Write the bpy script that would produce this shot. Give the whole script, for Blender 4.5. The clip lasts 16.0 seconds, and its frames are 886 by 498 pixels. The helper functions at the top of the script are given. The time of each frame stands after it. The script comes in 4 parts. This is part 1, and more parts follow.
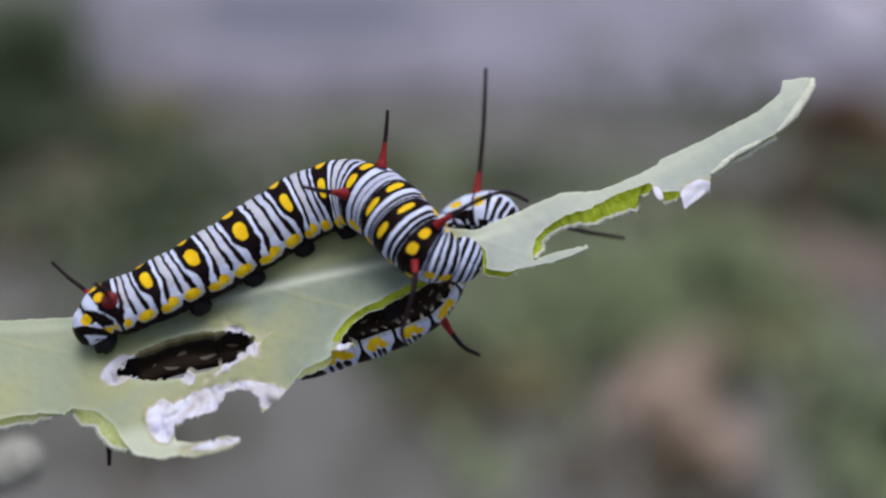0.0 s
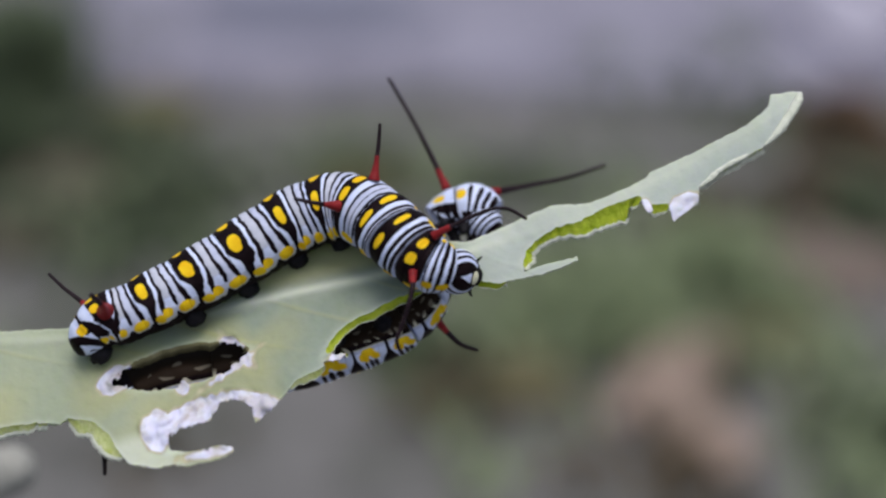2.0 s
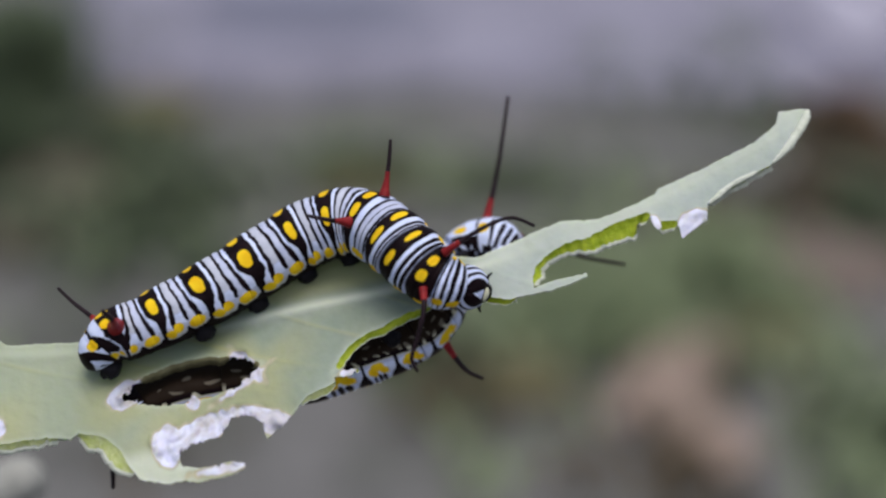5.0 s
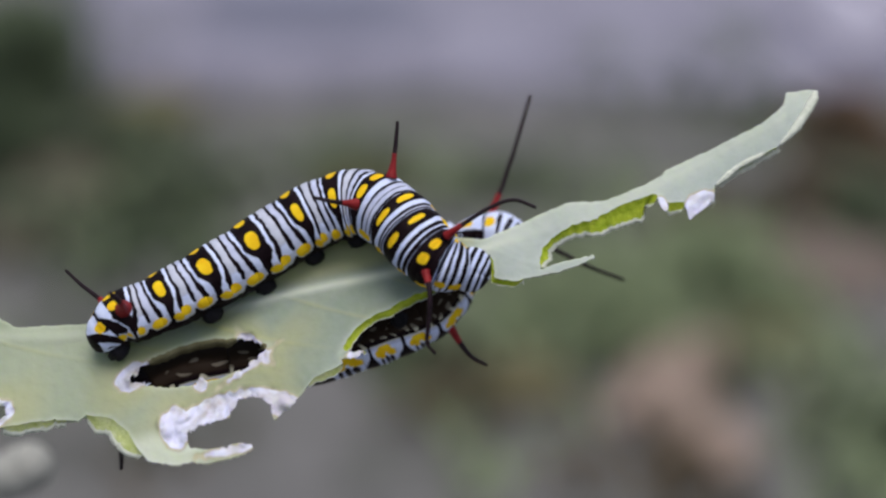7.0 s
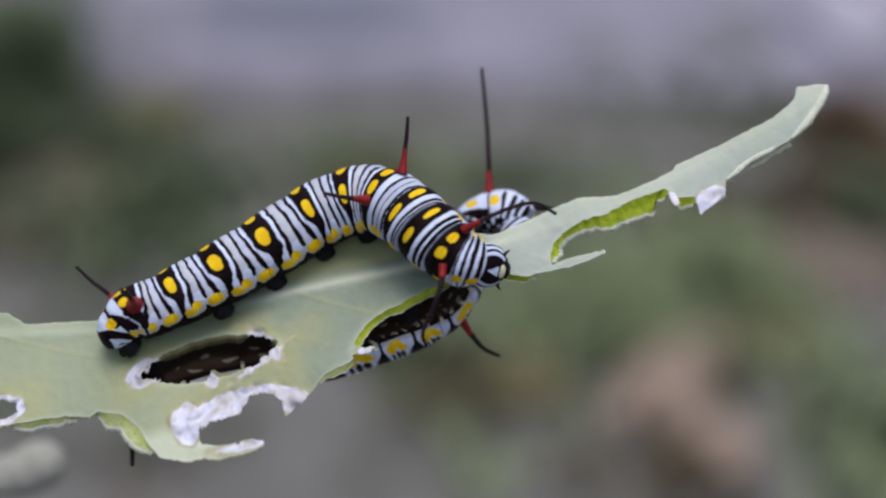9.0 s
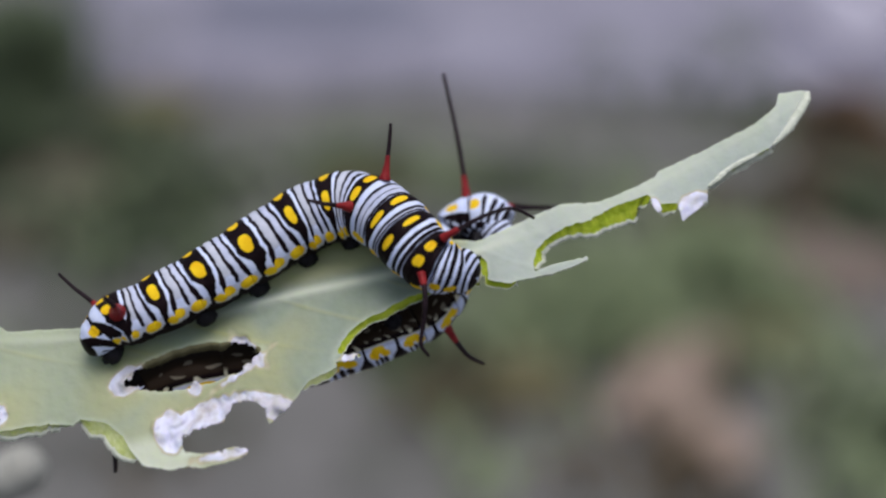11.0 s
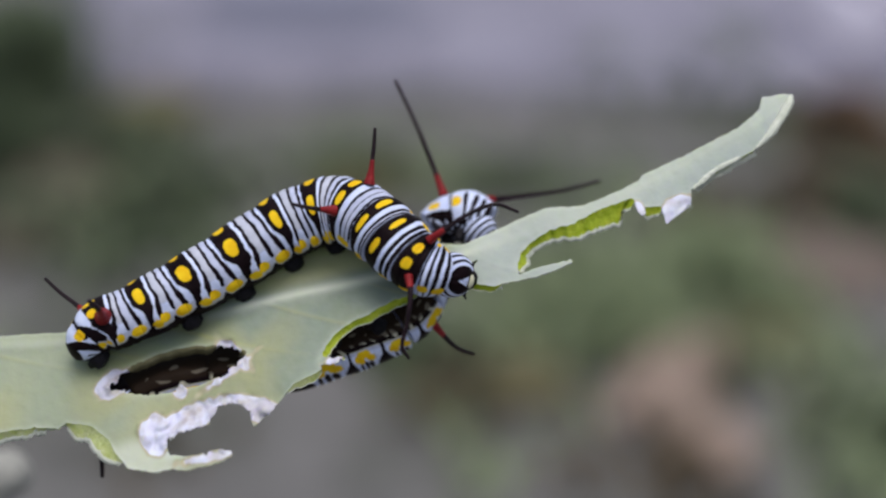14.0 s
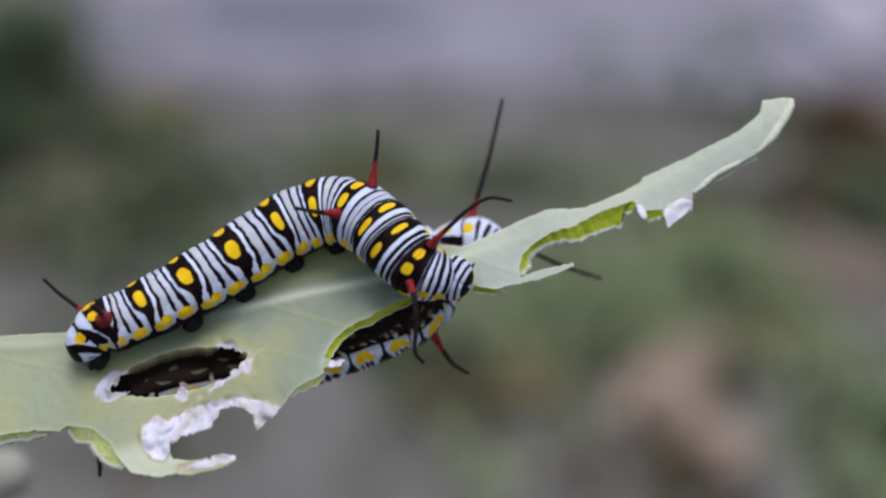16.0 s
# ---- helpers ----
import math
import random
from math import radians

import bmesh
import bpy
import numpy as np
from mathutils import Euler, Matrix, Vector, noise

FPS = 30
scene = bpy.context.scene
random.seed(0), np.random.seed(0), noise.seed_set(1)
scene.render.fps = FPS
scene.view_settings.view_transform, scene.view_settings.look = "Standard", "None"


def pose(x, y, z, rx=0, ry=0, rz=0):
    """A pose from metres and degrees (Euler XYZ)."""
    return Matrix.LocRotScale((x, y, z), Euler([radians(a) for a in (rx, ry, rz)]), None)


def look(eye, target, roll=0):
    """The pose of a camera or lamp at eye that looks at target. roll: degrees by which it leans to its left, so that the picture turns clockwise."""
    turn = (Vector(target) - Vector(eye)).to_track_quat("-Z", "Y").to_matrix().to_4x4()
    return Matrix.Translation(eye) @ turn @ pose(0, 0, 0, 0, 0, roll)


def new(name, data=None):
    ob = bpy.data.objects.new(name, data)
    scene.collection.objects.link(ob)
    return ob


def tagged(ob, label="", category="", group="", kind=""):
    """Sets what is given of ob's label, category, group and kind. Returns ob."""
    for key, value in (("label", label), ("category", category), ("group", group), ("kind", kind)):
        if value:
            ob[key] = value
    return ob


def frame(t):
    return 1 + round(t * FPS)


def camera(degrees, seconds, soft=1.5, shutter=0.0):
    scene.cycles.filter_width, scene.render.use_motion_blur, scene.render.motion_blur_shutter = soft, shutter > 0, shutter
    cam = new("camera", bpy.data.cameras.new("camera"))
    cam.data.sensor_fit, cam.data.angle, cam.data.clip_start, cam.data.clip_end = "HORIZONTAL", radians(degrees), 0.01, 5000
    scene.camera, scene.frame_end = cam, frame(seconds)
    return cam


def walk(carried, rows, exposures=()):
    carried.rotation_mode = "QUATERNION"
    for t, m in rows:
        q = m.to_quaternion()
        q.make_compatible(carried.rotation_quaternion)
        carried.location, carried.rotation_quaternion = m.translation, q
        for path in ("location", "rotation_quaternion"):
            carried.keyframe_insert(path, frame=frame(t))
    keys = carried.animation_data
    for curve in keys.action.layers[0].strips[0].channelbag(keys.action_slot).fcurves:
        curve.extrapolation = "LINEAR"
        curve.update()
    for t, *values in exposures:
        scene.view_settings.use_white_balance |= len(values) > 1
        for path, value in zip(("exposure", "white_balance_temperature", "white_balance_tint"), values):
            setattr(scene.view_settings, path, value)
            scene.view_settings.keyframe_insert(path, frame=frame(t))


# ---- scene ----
# ---- camera: on a tripod, looking down past the leaf at the ground ----
PITCH = 22.0
FOCUS = 0.14
MM = 0.001
cam = camera(30.0, 16.0, soft=2.4)
STAGE = pose(0, 0, 0.5, 90 - PITCH, 0, 0)      # x right, y up across the view, z back to the camera; origin at the focus
EYE = STAGE @ Matrix.Translation((0, 0, FOCUS))
walk(cam, [(0.0, EYE), (16.0, EYE)], exposures=[(0.0, 0.0), (16.0, 0.0)])
cam.data.dof.use_dof = True
cam.data.dof.focus_distance = FOCUS - 0.0008
cam.data.dof.aperture_fstop = 11.5

# ---- light: overcast sky with a wide, weak sun ----
world = bpy.data.worlds.new("world")
scene.world = world
world.use_nodes = True
wn = world.node_tree
sky = wn.nodes.new("ShaderNodeTexSky")
sky.sky_type = "NISHITA"
sky.sun_disc = False
sky.sun_elevation = radians(79)
sky.sun_rotation = radians(166)
sky.dust_density = 4.0
sky.air_density = 1.0
veil = wn.nodes.new("ShaderNodeHueSaturation")
veil.inputs["Saturation"].default_value = 0.75
wn.links.new(sky.outputs["Color"], veil.inputs["Color"])
wn.links.new(veil.outputs["Color"], wn.nodes["Background"].inputs["Color"])
wn.nodes["Background"].inputs["Strength"].default_value = 0.128
sun_data = bpy.data.lights.new("sun", "SUN")
sun_data.energy = 1.72
sun_data.angle = radians(35)
sun_data.color = (1.0, 0.965, 0.94)
sun = new("sun", sun_data)
sun.matrix_world = look((0.06, -0.24, 1.8), (0, 0, 0.5))


# ---- materials ----
def material(name):
    m = bpy.data.materials.new(name)
    m.use_nodes = True
    return m, m.node_tree, m.node_tree.nodes["Principled BSDF"]


def node(tree, kind, **values):
    n = tree.nodes.new(kind)
    for key, value in values.items():
        n.inputs[key.replace("_", " ")].default_value = value
    return n


def noise_tex(tree, scale, detail=4.0, rough=0.55):
    n = node(tree, "ShaderNodeTexNoise", Scale=scale, Detail=detail, Roughness=rough)
    c = tree.nodes.new("ShaderNodeTexCoord")
    tree.links.new(c.outputs["Object"], n.inputs["Vector"])
    return n


def ramp(tree, value, stops):
    r = tree.nodes.new("ShaderNodeValToRGB")
    while len(r.color_ramp.elements) < len(stops):
        r.color_ramp.elements.new(0.5)
    for e, (at, colour) in zip(r.color_ramp.elements, stops):
        e.position, e.color = at, (*colour, 1)
    tree.links.new(value, r.inputs["Fac"])
    return r.outputs["Color"]


def mix(tree, fac, a, b):
    m = tree.nodes.new("ShaderNodeMix")
    m.data_type = "RGBA"
    for socket, value in ((m.inputs[0], fac), (m.inputs[6], a), (m.inputs[7], b)):
        if isinstance(value, (int, float)):
            socket.default_value = value
        elif isinstance(value, tuple):
            socket.default_value = (*value, 1)
        else:
            tree.links.new(value, socket)
    return m.outputs[2]


def step(tree, value, low, high):
    n = tree.nodes.new("ShaderNodeMapRange")
    n.interpolation_type = "SMOOTHSTEP"
    n.inputs["From Min"].default_value, n.inputs["From Max"].default_value = low, high
    tree.links.new(value, n.inputs["Value"])
    return n.outputs["Result"]


def bump(tree, bsdf, height, strength, distance):
    b = node(tree, "ShaderNodeBump", Strength=strength, Distance=distance)
    tree.links.new(height, b.inputs["Height"])
    tree.links.new(b.outputs["Normal"], bsdf.inputs["Normal"])


def marks(tree, name):
    a = tree.nodes.new("ShaderNodeAttribute")
    a.attribute_name = name
    s = tree.nodes.new("ShaderNodeSeparateColor")
    tree.links.new(a.outputs["Color"], s.inputs["Color"])
    return s.outputs


def skin_material():
    m, t, b = material("caterpillar_skin")
    r, g, c = marks(t, "pattern")[:3]
    grain = noise_tex(t, 900.0)
    white = ramp(t, grain.outputs["Fac"], [(0.3, (0.54, 0.61, 0.86)), (0.7, (0.66, 0.73, 0.95))])
    greyer = ramp(t, grain.outputs["Fac"], [(0.3, (0.42, 0.46, 0.63)), (0.7, (0.54, 0.58, 0.75))])
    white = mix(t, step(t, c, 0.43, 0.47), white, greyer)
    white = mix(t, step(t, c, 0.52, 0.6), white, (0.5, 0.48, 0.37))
    # high tones turn brown, here and in the black: shade painted under the leaf
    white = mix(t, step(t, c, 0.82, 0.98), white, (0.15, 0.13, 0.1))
    black = ramp(t, grain.outputs["Fac"], [(0.3, (0.004, 0.002, 0.0028)), (0.7, (0.012, 0.0065, 0.0085))])
    black = mix(t, step(t, c, 0.8, 1.0), black, (0.022, 0.014, 0.009))
    yellow = ramp(t, grain.outputs["Fac"], [(0.3, (0.72, 0.42, 0.008)), (0.7, (0.85, 0.6, 0.02))])
    col = mix(t, step(t, r, 0.492, 0.508), white, black)
    col = mix(t, step(t, g, 0.492, 0.508), col, yellow)
    t.links.new(col, b.inputs["Base Color"])
    b.inputs["Roughness"].default_value = 0.5
    b.inputs["Specular IOR Level"].default_value = 0.05
    fine = noise_tex(t, 2500.0)
    bump(t, b, fine.outputs["Fac"], 0.25, 0.0002)
    return m


def plain_material(name, dark, light, scale, rough=0.5, relief=0.0002):
    m, t, b = material(name)
    n = noise_tex(t, scale)
    t.links.new(ramp(t, n.outputs["Fac"], [(0.3, dark), (0.7, light)]), b.inputs["Base Color"])
    b.inputs["Roughness"].default_value = rough
    b.inputs["Specular IOR Level"].default_value = 0.15
    if relief:
        fine = noise_tex(t, scale * 4)
        bump(t, b, fine.outputs["Fac"], 0.4, relief)
    return m


def leaf_material():
    m, t, b = material("leaf_surface")
    dry, rib, yellow_and_glow = marks(t, "tissue")[:3]
    broad, fine = noise_tex(t, 90.0), noise_tex(t, 1400.0)
    green = ramp(t, broad.outputs["Fac"], [(0.3, (0.178, 0.231, 0.178)), (0.55, (0.21, 0.266, 0.22)), (0.75, (0.23, 0.28, 0.212))])
    green = mix(t, 0.14, green, ramp(t, fine.outputs["Fac"], [(0.35, (0.2, 0.25, 0.17)), (0.65, (0.31, 0.365, 0.28))]))
    gradient = t.nodes.new("ShaderNodeSeparateXYZ")
    place = t.nodes.new("ShaderNodeTexCoord")
    t.links.new(place.outputs["Object"], gradient.inputs["Vector"])
    green = mix(t, step(t, gradient.outputs["X"], -0.030, -0.014), ramp(t, broad.outputs["Fac"], [(0.3, (0.25, 0.3, 0.21)), (0.7, (0.3, 0.345, 0.235))]), green)
    waxy = ramp(t, fine.outputs["Fac"], [(0.3, (0.315, 0.368, 0.338)), (0.7, (0.345, 0.398, 0.368))])
    green = mix(t, step(t, gradient.outputs["X"], -0.001, 0.006), green, waxy)
    col = mix(t, yellow_and_glow, green, (0.34, 0.345, 0.155))
    col = mix(t, rib, col, (0.5, 0.55, 0.46))
    husk = ramp(t, noise_tex(t, 500.0).outputs["Fac"], [(0.3, (0.42, 0.38, 0.36)), (0.42, (0.53, 0.54, 0.58)), (0.58, (0.69, 0.74, 0.85))])
    husk = mix(t, step(t, noise_tex(t, 260.0, 2.0).outputs["Fac"], 0.5, 0.68), husk, (0.52, 0.52, 0.56))
    col = mix(t, step(t, dry, 0.12, 0.4), col, (0.40, 0.37, 0.25))
    col = mix(t, step(t, dry, 0.42, 0.58), col, husk)
    t.links.new(col, b.inputs["Base Color"])
    b.inputs["Roughness"].default_value = 0.55
    b.inputs["Subsurface Weight"].default_value = 0.4
    b.inputs["Subsurface Radius"].default_value = (0.7, 1.0, 0.3)
    b.inputs["Subsurface Scale"].default_value = 0.0008
    bump(t, b, fine.outputs["Fac"], 0.18, 0.0003)
    return m


SKIN = skin_material()
BLACK = plain_material("black_chitin", (0.007, 0.003, 0.005), (0.022, 0.011, 0.017), 1500.0, 0.5)
RED = plain_material("red_filament_base", (0.16, 0.008, 0.012), (0.27, 0.02, 0.022), 1200.0, 0.45)
BELLY = plain_material("leg_black", (0.003, 0.003, 0.004), (0.012, 0.011, 0.016), 1500.0, 0.6)
CREAM = plain_material("cream_lip", (0.55, 0.55, 0.4), (0.72, 0.72, 0.55), 1500.0, 0.4)
LEAF = leaf_material()
FLESH = plain_material("chewed_leaf_flesh", (0.25, 0.35, 0.012), (0.47, 0.56, 0.05), 1300.0, 0.5, 0.0006)
PALE_FLESH = plain_material("pale_leaf_flesh", (0.4, 0.48, 0.14), (0.6, 0.66, 0.34), 1300.0, 0.5, 0.0006)
for flesh in (FLESH, PALE_FLESH):
    flesh_bsdf = flesh.node_tree.nodes["Principled BSDF"]
    flesh_bsdf.inputs["Subsurface Weight"].default_value = 0.6
    flesh_bsdf.inputs["Subsurface Radius"].default_value = (0.8, 1.0, 0.2)
    flesh_bsdf.inputs["Subsurface Scale"].default_value = 0.0015
OLIVE_CUT = plain_material("olive_brown_cut", (0.12, 0.11, 0.055), (0.21, 0.195, 0.11), 700.0, 0.6)
HUSK = plain_material("leaf_rim", (0.55, 0.59, 0.49), (0.66, 0.69, 0.61), 900.0, 0.6)


# ---- builders ----
def part(name, bm, mats, parent=None, label="", smooth=True):
    mesh = bpy.data.meshes.new(name)
    bm.to_mesh(mesh)
    bm.free()
    for m in (mats if isinstance(mats, (list, tuple)) else [mats]):
        mesh.materials.append(m)
    if smooth:
        mesh.polygons.foreach_set("use_smooth", [True] * len(mesh.polygons))
    ob = new(name, mesh)
    if parent:
        ob.parent = parent
    return tagged(ob, label)


def spline(points, steps):
    """Catmull-Rom through rows of numbers."""
    p = np.array(points, float)
    p = np.vstack([2 * p[0] - p[1], p, 2 * p[-1] - p[-2]])
    out = []
    for i in range(1, len(p) - 2):
        for k in range(steps):
            t = k / steps
            out.append(0.5 * (2 * p[i] + (p[i + 1] - p[i - 1]) * t + (2 * p[i - 1] - 5 * p[i] + 4 * p[i + 1] - p[i + 2]) * t * t
                              + (3 * p[i] - p[i - 1] - 3 * p[i + 1] + p[i + 2]) * t ** 3))
    out.append(p[-2])
    return np.array(out)


def smooth01(a, b, x):
    t = np.clip((x - a) / (b - a), 0, 1)
    return t * t * (3 - 2 * t)


def tube_bm(points, radii, around=10, steps=6, rough=0.0):
    """A tapered tube along a curve, closed at both ends (mm)."""
    rows = spline([(*p, r) for p, r in zip(points, radii)], steps)
    pos, rad = rows[:, :3], rows[:, 3]
    bm = bmesh.new()
    tangents = np.gradient(pos, axis=0)
    side = Vector((0.31, 0.2, 0.93))
    rings = []
    for p, t, r in zip(pos, tangents, rad):
        t = Vector(t).normalized()
        side = (side - t * side.dot(t)).normalized()
        other = t.cross(side)
        ring = []
        for k in range(around):
            a = 2 * math.pi * k / around
            q = Vector(p) + (side * math.cos(a) + other * math.sin(a)) * float(r)
            if rough:
                q += (q - Vector(p)) * rough * noise.noise(q * 3.0)
            ring.append(bm.verts.new(q * MM))
        rings.append(ring)
    for a, b in zip(rings, rings[1:]):
        for k in range(around):
            bm.faces.new((a[k], a[(k + 1) % around], b[(k + 1) % around], b[k]))
    bm.faces.new(rings[0][::-1])
    bm.faces.new(rings[-1])
    return bm


def ball_bm(centre, axes, radii, seg=20, rings=12, rough=0.0):
    """An ellipsoid (mm) on three axes."""
    bm = bmesh.new()
    bmesh.ops.create_uvsphere(bm, u_segments=seg, v_segments=rings, radius=1.0)
    for v in bm.verts:
        c = v.co.copy()
        if rough:
            c *= 1 + rough * noise.noise(c * 2.3 + Vector(centre))
        v.co = (Vector(centre) + sum((Vector(a) * r * x for a, r, x in zip(axes, radii, c)), Vector())) * MM
    return bm


# ---- the leaf: a chewed blade with a stout midrib ----
RIB = ((-49.95, -7.22), (-37.51, -6.9), (-31.29, -6.75), (-23.0, -5.2), (-14.55, -3.25), (-4.02, -1.0), (3.16, 0.9), (10.33, 3.0), (19.90, 7.22), (32.34, 14.40))
FAR_EDGE = ((-50.42, -4.54), (-42.13, -4.87), (-39.18, -5.20), (-37.61, -6.09), (-30.91, -5.76), (-23.37, -3.09), (-16.25, 0.05), (-8.97, 2.10), (-3.10, 2.09), (2.70, 1.59), (5.59, 2.79),
            (9.94, 4.78), (13.35, 4.99), (15.74, 5.95), (18.14, 7.10), (18.49, 7.59), (20.69, 8.59), (22.84, 9.64), (26.65, 11.60), (28.63, 13.26), (28.92, 14.36), (30.80, 14.61), (32.34, 14.40))
NEAR_EDGE = ((-47.94, -15.80), (-39.75, -15.14), (-38.30, -14.27), (-36.27, -13.88), (-33.08, -13.53), (-31.06, -13.6), (-30.50, -13.1), (-28.31, -13.3), (-26.76, -14.3), (-25.91, -15.5), (-24.69, -16.6), (-22.41, -16.87), (-19.95, -16.22), (-16.29, -15.01), (-14.43, -13.33),
             (-13.26, -12.15), (-12.25, -10.95), (-11.37, -9.83), (-9.07, -8.74), (-7.59, -7.83), (-7.19, -5.86), (-4.94, -4.09), (-2.81, -2.95), (0.76, -2.2), (3.46, -1.65), (5.48, -1.9), (8.30, -1.3),
             (10.18, -0.75), (12.12, 0.15), (12.64, 3.6), (14.66, 4.6), (17.41, 5.6), (18.01, 5.34), (18.3, 4.8), (19.75, 4.85), (20.1, 3.3), (22.3, 4.85), (22.45, 6.2), (24.39, 7.83), (27.79, 9.63), (30.01, 11.96), (31.07, 13.84), (31.37, 14.49))
# bites: centre, half length, half width (mm), turn (degrees)
BITES = ((-21.4, -8.86, 5.35, 1.67, 13), (-16.64, -7.80, 1.15, 0.43, 22), (-19.07, -14.39, 2.97, 1.05, 12), (-16.52, -13.39, 1.82, 2.01, 10), (-5.65, -6.7, 3.92, 2.06, 29),
         (10.9, 1.05, 3.73, 1.8, 27), (-11.96, -15.81, 4.21, 3.35, 0), (3.05, -0.67, 0.57, 1.24, 10), (-38.48, -13.06, 1.29, 0.81, 10))
# thin tatters left standing between the bites
SLIVERS = ((-8.77, -8.02, 1.24, 0.29, 8), (-18.6, -15.85, 2.7, 0.5, 13), (9.5, -0.62, 2.8, 0.33, 17), (-21.04, -10.61, 0.43, 0.62, 10), (18.0, 4.75, 0.8, 0.33, -65))
# dead, papery patches, in the same way
HUSKS = ((-26.75, -10.0, 1.7, 1.0, 28), (-16.66, -7.53, 1.91, 0.62, -38), (-17.10, -9.16, 2.20, 0.24, 36), (-21.03, -10.66, 0.57, 0.57, 0), (-22.8, -14.0, 1.3, 1.6, 20), (-20.1, -12.75, 3.0, 1.05, 25), (-14.54, -11.90, 2.97, 0.96, -14),
         (-18.0, -15.55, 2.3, 0.36, 13), (-8.1, -8.0, 0.8, 0.3, 15), (21.15, 4.4, 1.8, 1.2, 33), (18.05, 4.4, 1.0, 0.5, -65), (-38.48, -13.06, 1.82, 1.20, 10))
# where the cut leaf shows its green flesh, in the same way
FLESHY = ((-5.64, -4.93, 5.02, 2.30, 32), (13.06, 3.10, 7.18, 2.11, 26), (19.00, 4.41, 1.63, 1.15, 0), (4.08, -1.6, 1.91, 1.15, 0), (-34.13, -14.18, 3.35, 0.77, 0),
          (-27.97, -14.2, 2.87, 1.15, -32), (25.84, 8.00, 3.35, 0.67, 28), (-10.45, -9.51, 1.63, 0.67, 30), (3.4, -0.5, 0.8, 1.2, 0))
REACH = (0.4, 0.62, 0.65, 0.25, 0.55, 0.95, 0.25, 0.35, 0.5)     # how far the flesh stands out there (mm)
THICK = 0.6


def rib_height(x):
    return np.interp(x, [p[0] for p in RIB], [p[1] for p in RIB])


RIB_X = np.linspace(RIB[0][0], RIB[-1][0], 400)
RIB_Y = np.convolve(np.pad(rib_height(RIB_X), 20, mode="reflect", reflect_type="odd"), np.ones(41) / 41, "valid")


def lift(x, y):
    """Height of the blade towards the camera: the blade is folded along the midrib, and its near half slopes down."""
    d = y - np.interp(x, RIB_X, RIB_Y)
    flat = smooth01(-3.0, 8.0, x)                     # the narrow end of the blade is hardly folded
    b = 0.12 - 0.07 * flat
    return -(0.54 * d - b * np.sqrt(d * d + 4.0)) - 2.0 * b


def ellipse(x, y, e):
    cx, cy, a, b, turn = e
    c, s = math.cos(radians(turn)), math.sin(radians(turn))
    u, v = (x - cx) * c + (y - cy) * s, -(x - cx) * s + (y - cy) * c
    return (1 - np.sqrt((u / a) ** 2 + (v / b) ** 2)) * min(a, b)


def grain2(x, y, scale, seed=0.0):
    return np.array([noise.noise(Vector((p * scale, q * scale, seed))) for p, q in zip(np.ravel(x), np.ravel(y))]).reshape(np.shape(x))


